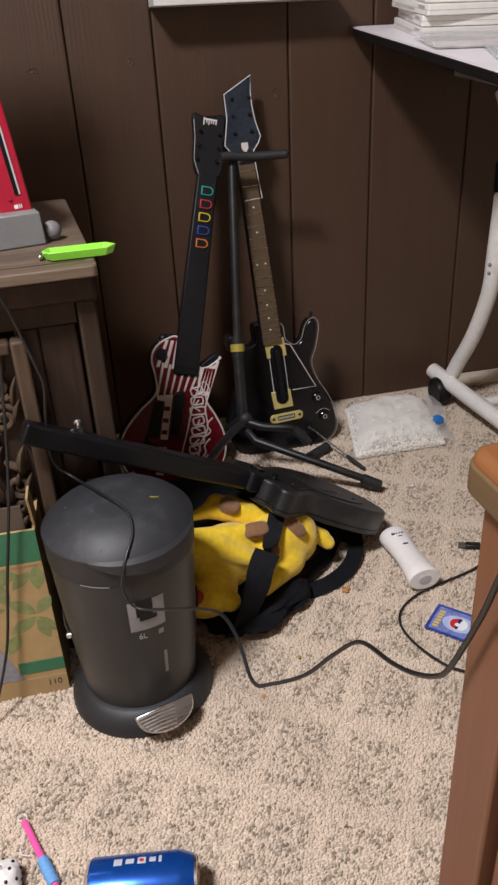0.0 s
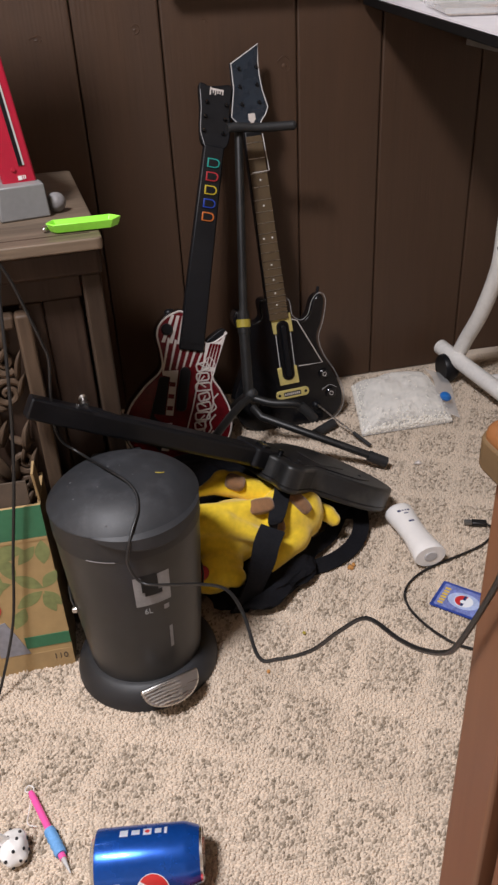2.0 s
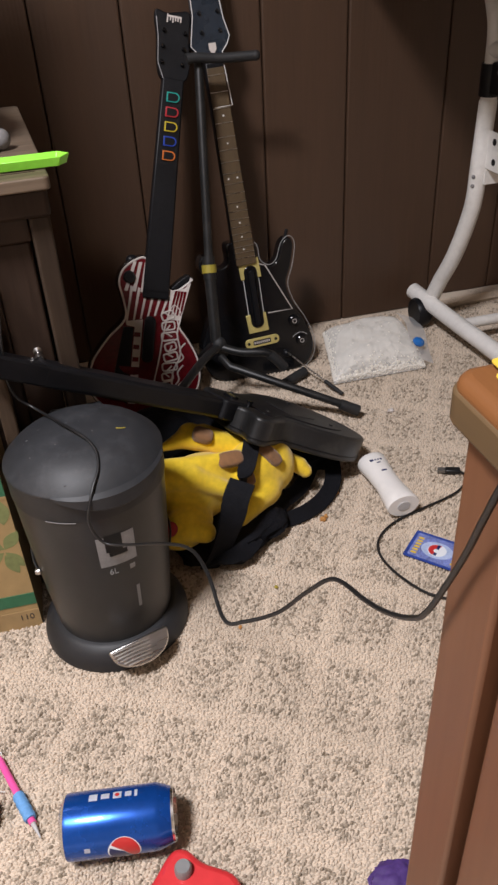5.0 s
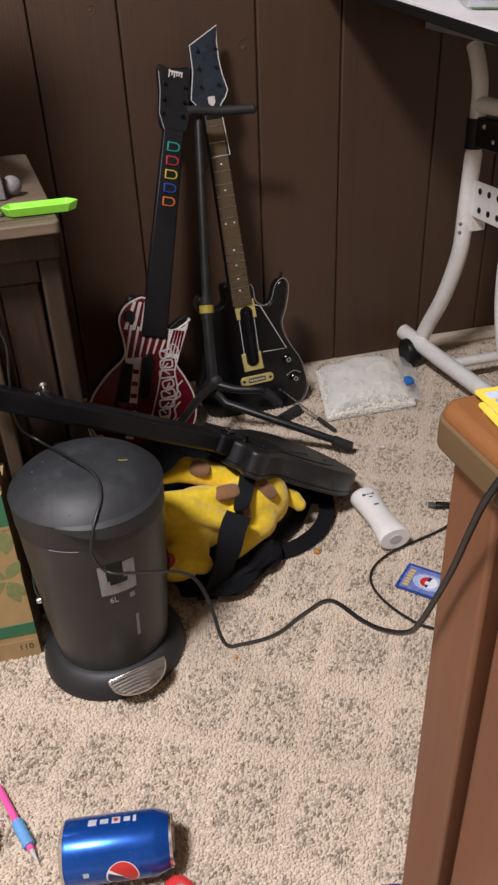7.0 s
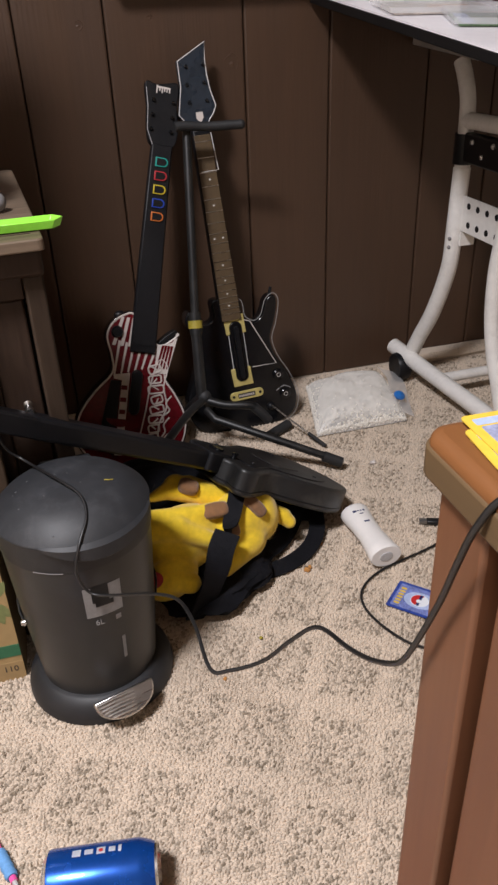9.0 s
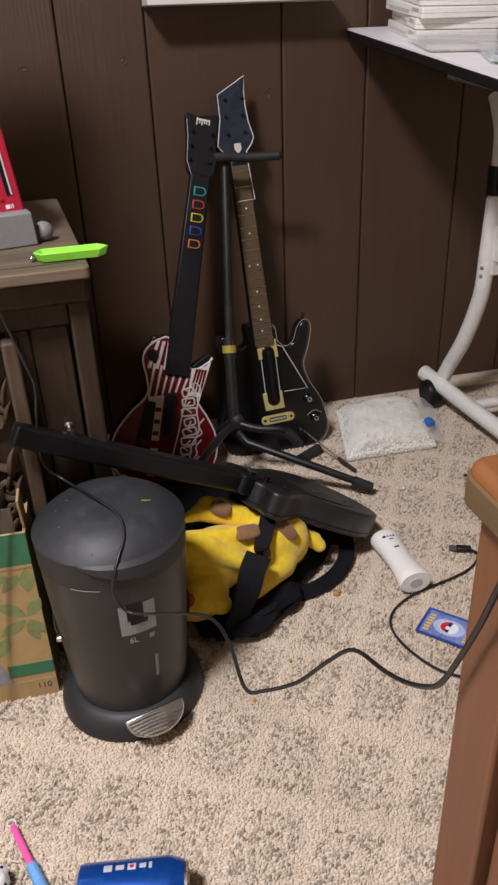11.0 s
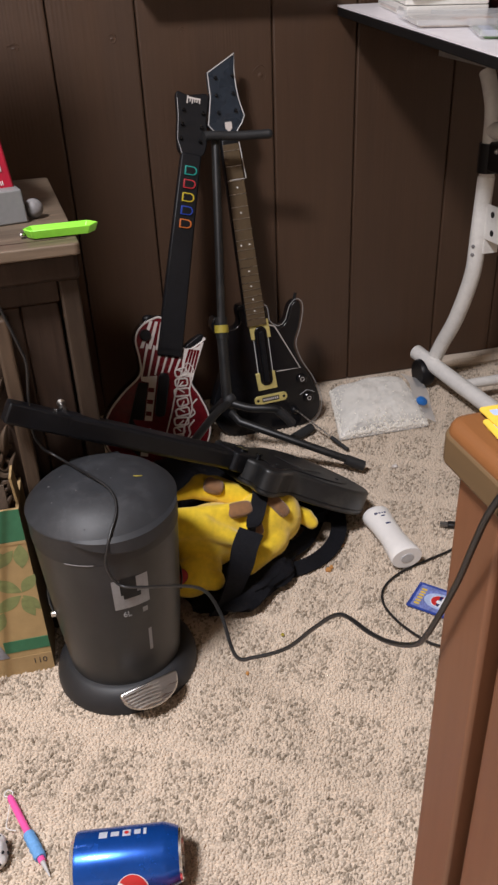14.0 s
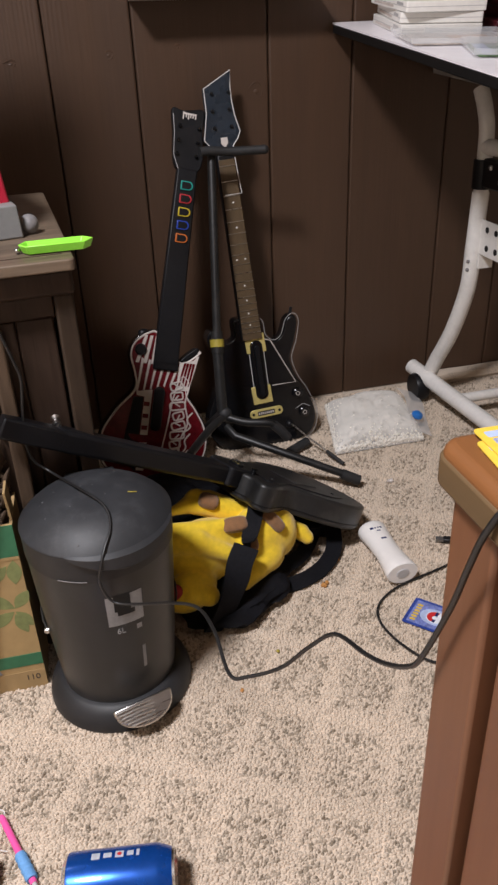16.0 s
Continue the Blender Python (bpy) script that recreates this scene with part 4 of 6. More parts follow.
# ---- guitar-shaped game controllers ----
def pinline(outline, y, r, name, parent, inset=0.0035, closed=True, m=M_WHITE, upto=1.0):
    c = Vector((sum(p[0] for p in outline) / len(outline), sum(p[1] for p in outline) / len(outline)))
    pts = []
    n = len(outline)
    for i in range(n):
        a, b = Vector(outline[i - 1][:2]), Vector(outline[(i + 1) % n][:2])
        t = (b - a).normalized()
        q = Vector(outline[i][:2]) + Vector((-t.y, t.x)) * inset
        pts.append((q.x, y, q.y))
    pts = pts[:int(n * upto)]
    return part(name, tube(pts, r, 6, closed=closed), m, parent)


def curve2(ctrl, steps=8):
    return [(p.x, p.y) for p in spline([(a, b, 0) for a, b in ctrl], steps, True)]


# black controller with brown fretboard and white pinline
g2 = thing("guitar_controller", "black guitar controller with brown fretboard leaning on the panelled wall", "game controller",
           frame_of((0.398, 1.422, 0.010), (-0.0334, 0.1239, 0.6196)), group="guitar controllers")
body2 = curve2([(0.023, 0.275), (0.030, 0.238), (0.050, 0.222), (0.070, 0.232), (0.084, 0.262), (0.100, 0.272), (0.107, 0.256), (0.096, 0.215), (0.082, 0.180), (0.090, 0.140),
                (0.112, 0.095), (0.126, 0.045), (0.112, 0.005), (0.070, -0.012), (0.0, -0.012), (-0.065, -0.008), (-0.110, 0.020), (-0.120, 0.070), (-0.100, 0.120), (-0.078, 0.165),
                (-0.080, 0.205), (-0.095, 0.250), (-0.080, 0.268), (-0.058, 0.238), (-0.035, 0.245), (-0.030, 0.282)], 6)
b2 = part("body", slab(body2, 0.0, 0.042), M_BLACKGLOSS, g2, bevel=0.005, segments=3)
pinline(body2, -0.0002, 0.0006, "pinline", b2, closed=False, m=mat("dull_pinline", (0.42, 0.41, 0.40), 0.5), upto=0.58)
part("neck", slab([(-0.020, 0.235), (0.0235, 0.235), (0.016, 0.612), (-0.0185, 0.612)], -0.006, 0.016), M_BLACK, g2, bevel=0.003)
fb = part("fretboard", slab([(-0.019, 0.236), (0.0225, 0.236), (0.015, 0.602), (-0.0175, 0.602)], -0.0095, -0.0062), M_FRET, g2, "worn brown fretboard", bevel=0.0008)
for k in range(4, 23):
    v = 0.066 + 0.66 * 2 ** (-k / 12)
    f = (v - 0.236) / 0.366
    part("fret", box(-0.019 + 0.0015 * f, 0.0225 - 0.0075 * f, -0.0104, -0.0094, v - 0.0005, v + 0.0005), M_STEEL, fb)
    if k in (7, 9, 12, 15, 17, 19, 21):
        vm = 0.066 + 0.66 * 2 ** (-(k - 0.5) / 12)
        for du in ((-0.0085, 0.0095) if k == 12 else (0.0005,)):
            part("fret_dot", lathe([(0, 0.0003), (0.0019, 0.0003), (0.0019, 0)], 10, m=pose(du, -0.0095, vm, 90)), M_WHITE, fb)
part("nut_inlay", tube([(0.0165, -0.0098, 0.604), (0.021, -0.0098, 0.535), (-0.014, -0.0098, 0.5345)], 0.0009, 6), M_WHITE, fb)
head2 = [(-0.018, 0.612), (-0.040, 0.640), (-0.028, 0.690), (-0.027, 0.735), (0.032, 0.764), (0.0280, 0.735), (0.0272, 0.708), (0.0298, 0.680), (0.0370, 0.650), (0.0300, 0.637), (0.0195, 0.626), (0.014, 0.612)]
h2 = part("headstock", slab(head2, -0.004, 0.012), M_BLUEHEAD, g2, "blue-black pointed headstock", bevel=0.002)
part("pinline", tube([(a * 0.965, -0.0045, 0.688 + (b - 0.688) * 0.975) for a, b in head2], 0.0010, 6, closed=True), M_WHITE, h2)
for k in range(3):
    for s in (-1, 1):
        part("tuner", lathe([(0, 0.005), (0.0028, 0.005), (0.0034, 0.003), (0.0034, 0)], 12, m=pose(0.002 + s * 0.017 + 0.003 * (k == 2), -0.004, 0.662 + 0.031 * k, 90)), M_BLACK, h2)
part("emblem", slab([(-0.006, 0.632), (0.001, 0.623), (0.008, 0.632), (0.0075, 0.643), (-0.0055, 0.643)], -0.0055, -0.004), M_OFFWHITE, h2, "pale shield emblem")
for (v0, v1, w) in ((0.205, 0.246, 0.0205), (0.090, 0.130, 0.0205)):
    part("pickup_plate", slab([(0.007 - w, v0), (0.010 + w, v0), (0.008 + w, v1), (0.005 - w, v1)], -0.004, 0.0), M_GOLD, b2, "pale gold plate", bevel=0.0012)
sb = part("strum_housing", slab(rounded(-0.006, 0.022, 0.100, 0.232, 0.013), -0.0065, -0.0005), M_BLACKGLOSS, b2, bevel=0.002)
part("strum_bar", slab(rounded(0.003, 0.013, 0.108, 0.222, 0.005), -0.013, -0.0064), M_BLACK, sb, bevel=0.002)
for x in (-0.0085, 0.0245):
    part("rail_line", box(x - 0.0006, x + 0.0006, -0.0012, 0, 0.128, 0.207), M_WHITE, b2)
part("triangle_line", tube([(0.030, -0.0006, 0.231), (0.042, -0.0006, 0.226), (0.088, -0.0006, 0.124), (0.034, -0.0006, 0.126)], 0.0011, 6), M_OFFWHITE, b2)
lp = part("name_plate", slab(rounded(-0.026, 0.050, 0.058, 0.078, 0.009), -0.003, 0.0), M_GOLD, b2, "gold plate with dark unreadable print", bevel=0.001)
part("print_bar", slab(rounded(-0.008, 0.031, 0.063, 0.073, 0.002), -0.0034, -0.0029), M_BLACK, lp)
for k in range(8):
    part("print_mark", box(-0.006 + 0.0045 * k, -0.0032 + 0.0045 * k, -0.0038, -0.0033, 0.0655, 0.0705), M_OFFWHITE, lp)
for x in (-0.018, 0.042):
    part("plate_hole", lathe([(0, 0.0035), (0.0032, 0.0035), (0.0032, 0)], 12, m=pose(x, 0, 0.068, 90)), M_BLACK, lp)
for (x, z) in ((0.088, 0.098), (0.099, 0.052)):
    kn = part("control_knob", lathe([(0, 0.007), (0.009, 0.007), (0.0115, 0.005), (0.012, 0)], 24, m=pose(x, 0, z, 90)), M_BLACKGLOSS, b2)
    part("knob_mark", tube([(x + 0.0042 * math.cos(a), -0.0073, z + 0.0042 * math.sin(a)) for a in (2 * math.pi * q / 14 for q in range(14))], 0.0006, 6, closed=True), M_OFFWHITE, kn)
part("knob_guard", tube(spline([(0.080, -0.0008, 0.062), (0.098, -0.0008, 0.070), (0.114, -0.0008, 0.062)], 6), 0.0005, 6), M_GREYPRINT, b2)
g2i = g2.matrix_world.inverted()
bar_end, bar_mid = g2i @ Vector((0.529, 1.275, 0.0095)), g2i @ Vector((0.509, 1.322, 0.0185))
wb = part("whammy_bar", tube(spline([(0.062, -0.004, 0.030), (0.066, -0.014, 0.029), tuple(Vector((0.066, -0.016, 0.029)).lerp(bar_mid, 0.5)), tuple(bar_mid)], 8), 0.0017, 10), M_STEEL, g2, "bent steel whammy bar")
part("grip", tube([tuple(bar_mid), tuple(bar_end)], 0.0042, 12), M_RUBBER, wb, "black rubber grip")
part("bar_socket", ball((0.062, -0.001, 0.030), 0.009, u=16, v=10), M_BLACK, b2)
part("strap_button", tube([(0.098, 0.02, 0.270), (0.104, 0.02, 0.286)], 0.0035, 10), M_BLACK, b2)

# red and white controller with black neck
g1 = thing("guitar_controller", "red and white guitar controller with coloured keys leaning on the wall", "game controller",
           frame_of((0.131, 1.362, 0.0075), (0.1626, 0.1857, 0.619)), group="guitar controllers")
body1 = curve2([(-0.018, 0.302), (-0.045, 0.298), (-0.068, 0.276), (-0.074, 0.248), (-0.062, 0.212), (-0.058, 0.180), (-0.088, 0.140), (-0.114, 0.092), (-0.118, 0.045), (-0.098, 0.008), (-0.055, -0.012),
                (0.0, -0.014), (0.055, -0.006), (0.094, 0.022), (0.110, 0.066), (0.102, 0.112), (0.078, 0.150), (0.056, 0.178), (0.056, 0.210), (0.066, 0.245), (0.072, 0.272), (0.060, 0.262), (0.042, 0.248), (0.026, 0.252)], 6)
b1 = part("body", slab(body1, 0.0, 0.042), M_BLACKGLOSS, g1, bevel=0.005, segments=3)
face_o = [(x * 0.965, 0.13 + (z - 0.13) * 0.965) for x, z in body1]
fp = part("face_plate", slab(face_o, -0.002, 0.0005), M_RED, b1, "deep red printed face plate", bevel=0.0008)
pinline(body1, -0.0014, 0.0021, "edge_line", fp, 0.004, m=M_OFFWHITE)
part("shade_panel", slab([(-0.072, 0.035), (-0.038, 0.008), (-0.036, 0.165), (-0.056, 0.165)], -0.0035, -0.002), M_BLACK, fp, "black guard strip")
# printed white stripes and squiggles
for k in range(6):
    x = -0.052 + 0.0135 * k
    part("white_stripe", slab([(x, 0.176 + 0.004 * k), (x + 0.0032, 0.174 + 0.004 * k), (x + 0.009 + 0.0012 * k, 0.244 - 0.002 * k), (x + 0.004 + 0.0012 * k, 0.246 - 0.002 * k)], -0.0030, -0.0018), M_OFFWHITE, fp)
for k in range(3):
    part("white_stripe", slab([(-0.060 + 0.016 * k, 0.235), (-0.053 + 0.016 * k, 0.235), (-0.040 + 0.011 * k, 0.292), (-0.046 + 0.011 * k, 0.292)], -0.0030, -0.0018), M_OFFWHITE, fp)
part("white_band", slab([(-0.036, 0.010), (-0.020, 0.010), (-0.019, 0.182), (-0.052, 0.176), (-0.050, 0.168), (-0.034, 0.166)], -0.0030, -0.0018), M_OFFWHITE, fp)
for k in range(6):
    part("band_bar", box(-0.034, -0.022, -0.0042, -0.0029, 0.022 + 0.025 * k, 0.031 + 0.025 * k), M_RED, fp)
part("white_wing", slab([(0.030, 0.186), (0.056, 0.186), (0.070, 0.262), (0.058, 0.25), (0.030, 0.243)], -0.0028, -0.0018), M_OFFWHITE, fp)
for k in range(4):
    part("wing_stripe", slab([(0.032 + 0.007 * k, 0.196), (0.0355 + 0.007 * k, 0.196), (0.045 + 0.006 * k, 0.244), (0.040 + 0.006 * k, 0.244)], -0.0040, -0.0027), M_RED, fp)
part("ribbon_panel", slab(curve2([(0.012, 0.028), (0.034, 0.010), (0.050, 0.022), (0.050, 0.080), (0.062, 0.118), (0.052, 0.160), (0.056, 0.200), (0.038, 0.214), (0.026, 0.170), (0.020, 0.110)], 5), -0.0027, -0.0018), M_RED, fp)
pinline(curve2([(0.012, 0.028), (0.034, 0.010), (0.050, 0.022), (0.050, 0.080), (0.062, 0.118), (0.052, 0.160), (0.056, 0.200), (0.038, 0.214), (0.026, 0.170), (0.020, 0.110)], 5), -0.0027, 0.0017, "ribbon_edge", fp, 0.0, m=M_OFFWHITE)
for k in range(9):
    z0 = 0.030 + 0.0205 * k
    xx = 0.036 + 0.007 * math.sin(k * 0.6 - 0.6)
    tilt_, w_, h_ = 0.28 + 0.12 * math.sin(k * 1.7), 0.0135 + 0.0025 * math.sin(k * 2.3), 0.0078
    turn_ = Matrix.Rotation(tilt_, 2)
    loop_ = [turn_ @ Vector((x, z)) for x, z in rounded(-w_, w_, -h_, h_, 0.0045, 3)]
    part("print_block", tube([(xx + q.x, -0.003, z0 + q.y) for q in loop_], 0.0019, 6, closed=True), M_OFFWHITE, fp, "pale outlined print block" if k == 0 else "")
    cut = [turn_ @ Vector((x, z)) for x, z in ((-w_ * 0.45, h_ * (-1) ** k), (w_ * 0.30, -h_ * 0.2 * (-1) ** k))]
    part("print_stroke", tube([(xx + q.x, -0.003, z0 + q.y) for q in cut], 0.0016, 6), M_OFFWHITE, fp)
part("red_arc", slab([(-0.031 + 0.030 * math.cos(radians(a)) * (0 if a in (180, 360) else 1), 0.092 + 0.022 * math.sin(radians(a))) for a in range(195, 346, 10)], -0.0046, -0.0029), M_RED, fp)
for (z, tw) in ((0.020, 0.6), (0.055, -0.5), (0.10, 0.7)):
    part("squiggle", tube(spline([(0.058, -0.0025, z), (0.066 + 0.004 * tw, -0.0025, z + 0.012), (0.060, -0.0025, z + 0.026), (0.070, -0.0025, z + 0.042)], 5), 0.0017, 6), M_OFFWHITE, fp)
part("strum_bar", slab(rounded(-0.016, 0.006, 0.098, 0.190, 0.010), -0.012, -0.0018), M_BLACK, b1, bevel=0.003)
part("control_knob", lathe([(0, 0.009), (0.009, 0.009), (0.0115, 0.006), (0.012, 0)], 24, m=pose(-0.052, -0.002, 0.262, 90)), M_BLACK, b1)
part("cutaway_cap", slab(curve2([(0.032, 0.246), (0.045, 0.262), (0.064, 0.277), (0.068, 0.268), (0.052, 0.252)], 4), -0.003, 0.03), M_BLACK, b1, bevel=0.002)
part("strap_button", ball((-0.044, 0.034, 0.293), (0.014, 0.008, 0.010), None, None, 18, 12), M_BLACK, b1)
part("whammy_bar", tube(spline([(0.040, -0.003, 0.045), (0.044, -0.018, 0.040), (0.056, -0.030, 0.000)], 8), 0.0022, 8), M_STEEL, g1)
part("bar_socket", slab(rounded(0.030, 0.048, 0.034, 0.058, 0.006), -0.008, -0.001), M_BLACK, b1, bevel=0.002)
nk = part("neck", slab([(-0.024, 0.225), (0.028, 0.225), (0.0215, 0.625), (-0.0185, 0.625)], -0.010, 0.014), M_BLACK, g1, "black neck with five coloured keys", bevel=0.003)
part("fretboard", slab([(-0.021, 0.24), (0.025, 0.24), (0.0185, 0.620), (-0.0155, 0.620)], -0.0118, -0.0098), M_BLACK, nk)
for k in range(5):
    z = 0.592 - 0.0253 * k
    x0 = 0.003 + 0.0002 * k
    dsh = [(x0 - 0.012, z - 0.0085), (x0 + 0.004, z - 0.0085)] + [(x0 + 0.004 + 0.0085 * math.cos(a), z + 0.0085 * math.sin(a)) for a in (-math.pi / 2 + math.pi * q / 8 for q in range(1, 8))] + [(x0 + 0.004, z + 0.0085), (x0 - 0.012, z + 0.0085)]
    key = part("fret_key", slab(dsh, -0.0150, -0.0117), M_KEYS[k], nk, BUTTONS[k][0].split("_")[0] + " edged key", bevel=0.0006)
    inner = [(x0 - 0.001 + (x - x0 + 0.001) * 0.78, z + (y - z) * 0.76) for x, y in dsh]
    part("key_cap", slab(inner, -0.0156, -0.0148), M_BLACK, key)
head1 = curve2([(-0.018, 0.622), (-0.030, 0.648), (-0.034, 0.690), (-0.041, 0.732), (-0.020, 0.731), (0.0, 0.735), (0.022, 0.736), (0.024, 0.69), (0.030, 0.655), (0.022, 0.622)], 4)
h1 = part("headstock", slab(head1, -0.008, 0.012), M_BLACK, g1, bevel=0.002)
part("pinline", tube([(-0.017, -0.0085, 0.622), (-0.029, -0.0085, 0.648), (-0.032, -0.0085, 0.690), (-0.038, -0.0085, 0.722)], 0.0006, 6), M_GREYPRINT, h1)
for k in range(3):
    for s in (-1, 1):
        part("tuner", lathe([(0, 0.006), (0.003, 0.006), (0.0036, 0.003), (0.0036, 0)], 12, m=pose(-0.004 + s * 0.019, -0.008, 0.650 + 0.026 * k, 90)), M_BLACKGLOSS, h1)
lg = part("logo_mark", box(-0.019, 0.0075, -0.0092, -0.0078, 0.7245, 0.7275), M_OFFWHITE, h1, "pale logo shape")
for k, (a, h_) in enumerate(((-0.019, 0.010), (-0.0135, 0.006), (-0.009, 0.009), (-0.0045, 0.006), (0.0, 0.006), (0.005, 0.007))):
    part("logo_stroke", box(a, a + 0.0022, -0.0094, -0.0079, 0.7250 - h_, 0.7250 + (0.004 if k == 0 else 0)), M_OFFWHITE, lg)

# third controller, lying over the plush bag with its neck on the box
NECK = Vector((-0.352, -0.166, 0.242)).normalized()
UPN = Vector((0.40, 0.22, 0.88))
UPN = (UPN - NECK * UPN.dot(NECK)).normalized()
ym = -UPN
xm = ym.cross(NECK)
g3m = Matrix(((xm.x, ym.x, NECK.x, 0.257), (xm.y, ym.y, NECK.y, 1.038), (xm.z, ym.z, NECK.z, 0.184), (0, 0, 0, 1)))
g3 = thing("guitar_controller", "dusty black guitar game controller lying face down over a bag", "game controller", g3m, group="guitar controllers")
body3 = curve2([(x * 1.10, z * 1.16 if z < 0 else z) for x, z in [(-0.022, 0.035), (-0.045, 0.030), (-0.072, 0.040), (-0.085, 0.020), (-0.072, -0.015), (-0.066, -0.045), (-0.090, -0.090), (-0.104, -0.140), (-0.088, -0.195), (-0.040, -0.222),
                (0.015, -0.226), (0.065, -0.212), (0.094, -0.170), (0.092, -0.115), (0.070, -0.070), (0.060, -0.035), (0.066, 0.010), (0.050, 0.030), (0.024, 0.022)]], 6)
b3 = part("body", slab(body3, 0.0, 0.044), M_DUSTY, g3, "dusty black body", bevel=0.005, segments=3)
pinline(body3, 0.0345, 0.0011, "rim_seam", b3, -0.0004, m=M_BLACK)
part("back_plate", slab([(x * 0.72, -0.09 + (z + 0.09) * 0.74) for x, z in body3], -0.002, 0.001), M_BLACK, b3, bevel=0.0012)
part("battery_door", slab(rounded(-0.040, 0.030, -0.150, -0.090, 0.006), -0.0035, -0.001), M_DUSTY, b3, bevel=0.001)
for (x, z) in ((-0.045, -0.02), (0.045, -0.02), (-0.06, -0.17), (0.055, -0.18)):
    part("screw", lathe([(0, 0.003), (0.003, 0.003), (0.0035, 0)], 10, m=pose(x, -0.001, z, 90)), M_BLACK, b3)
part("strap_button", lathe([(0, 0.010), (0.006, 0.010), (0.004, 0.006), (0.004, 0)], 14, m=pose(-0.030, 0.0, 0.012, 90)), M_BLACKGLOSS, b3)
part("neck_heel", slab(rounded(-0.030, 0.028, 0.005, 0.060, 0.008), -0.004, 0.028), M_BLACK, g3, bevel=0.003)
n3 = part("neck", slab([(-0.023, 0.03), (0.023, 0.03), (0.0175, 0.37), (-0.0175, 0.37)], -0.002, 0.029), M_BLACK, g3, bevel=0.006, segments=3)
part("headstock", slab([(-0.0175, 0.36), (0.0175, 0.36), (0.016, 0.415), (0.014, 0.445), (-0.012, 0.452), (-0.016, 0.415)], 0.0, 0.028), M_BLACK, g3, bevel=0.003)

part("release_button", slab(rounded(-0.012, 0.012, 0.018, 0.034, 0.004), -0.008, -0.003), M_BLACKGLOSS, g3)

# ---- stand behind and between the guitars ----
stand = thing("guitar_stand", "black tubular steel guitar stand with a foam-covered rest", "stand", Matrix())
part("pole", tube([(0.283, 1.325, 0.150), (0.291, 1.375, 0.285)], 0.0105, 16), M_TUBE, stand)
part("upper_pole", tube([(0.291, 1.373, 0.280), (0.325, 1.485, 0.620)], 0.0082, 16), M_TUBE, stand)
part("collar", tube([(0.2895, 1.366, 0.262), (0.2925, 1.381, 0.302)], 0.0122, 16), M_TUBE, stand)
part("label_band", tube([(0.2904, 1.3705, 0.273), (0.2915, 1.3760, 0.287)], 0.0142, 20), M_LABELYELLOW, stand, "yellow label band")
part("rest", tube(spline([(0.300, 1.468, 0.627), (0.318, 1.470, 0.628), (0.36, 1.47, 0.624), (0.424, 1.462, 0.624)], 5), 0.0085, 14), M_RUBBER, stand, "black foam-covered arm")
part("rest_end", ball((0.424, 1.462, 0.624), 0.0088), M_RUBBER, stand)
part("yoke_arm", tube(spline([(0.286, 1.318, 0.143), (0.262, 1.300, 0.139), (0.240, 1.280, 0.133), (0.206, 1.238, 0.126), (0.188, 1.216, 0.121)], 6), 0.0080, 14), M_TUBE, stand)
part("yoke_arm", tube(spline([(0.290, 1.318, 0.141), (0.323, 1.300, 0.133), (0.356, 1.290, 0.131), (0.376, 1.286, 0.127), (0.392, 1.281, 0.112), (0.406, 1.280, 0.093)], 6), 0.0080, 14), M_TUBE, stand)
part("yoke_sleeve", tube([(0.379, 1.285, 0.125), (0.394, 1.281, 0.110), (0.407, 1.280, 0.092)], 0.0098, 14), M_RUBBER, stand, "black foam sleeve")
part("joint", ball((0.288, 1.322, 0.146), (0.014, 0.013, 0.015), None, None, 18, 12), M_RUBBER, stand, "black plastic joint")
part("leg", tube([(0.286, 1.300, 0.128), (0.295, 1.272, 0.121), (0.520, 1.190, 0.026)], 0.0080, 14), M_TUBE, stand)
part("foot", tube([(0.494, 1.199, 0.036), (0.528, 1.187, 0.0205)], 0.0108, 16), M_RUBBER, stand, "black rubber foot")
part("leg", tube([(0.283, 1.325, 0.150), (0.262, 1.50, 0.012)], 0.0082, 14), M_TUBE, stand)
part("leg", tube([(0.283, 1.325, 0.150), (0.345, 1.50, 0.012)], 0.0082, 14), M_TUBE, stand)

part("foot", tube([(0.424, 1.349, 0.0125), (0.484, 1.381, 0.0165)], 0.0105, 14), M_RUBBER, stand, "black rubber foot")

# ---- yellow plush bag with black straps ----
def blob(name, lobes, material, parent, voxel=0.005, label="", soft_steps=6):
    """Stuffed cloth: lobes (rounded or drawn out along a line) merged and softened."""
    bm = bmesh.new()
    for lobe in lobes:
        if len(lobe) == 3:
            ball(lobe[0], lobe[1], bm, Euler([radians(a) for a in lobe[2]]), 20, 14)
        else:
            for c, r in zip(*lobe):
                ball(c, r, bm, None, 16, 10)
            tube(lobe[0], lobe[1], 14, bm=bm)
    ob = part(name, bm, material, parent, label)
    md = ob.modifiers.new("merge", "REMESH")
    md.mode, md.voxel_size, md.use_smooth_shade = "VOXEL", voxel, True
    sm = ob.modifiers.new("soften", "SMOOTH")
    sm.factor, sm.iterations = 0.6, soft_steps
    return ob


plush = thing("plush_backpack", "yellow plush toy backpack with brown stripes and black straps", "plush bag", Matrix())
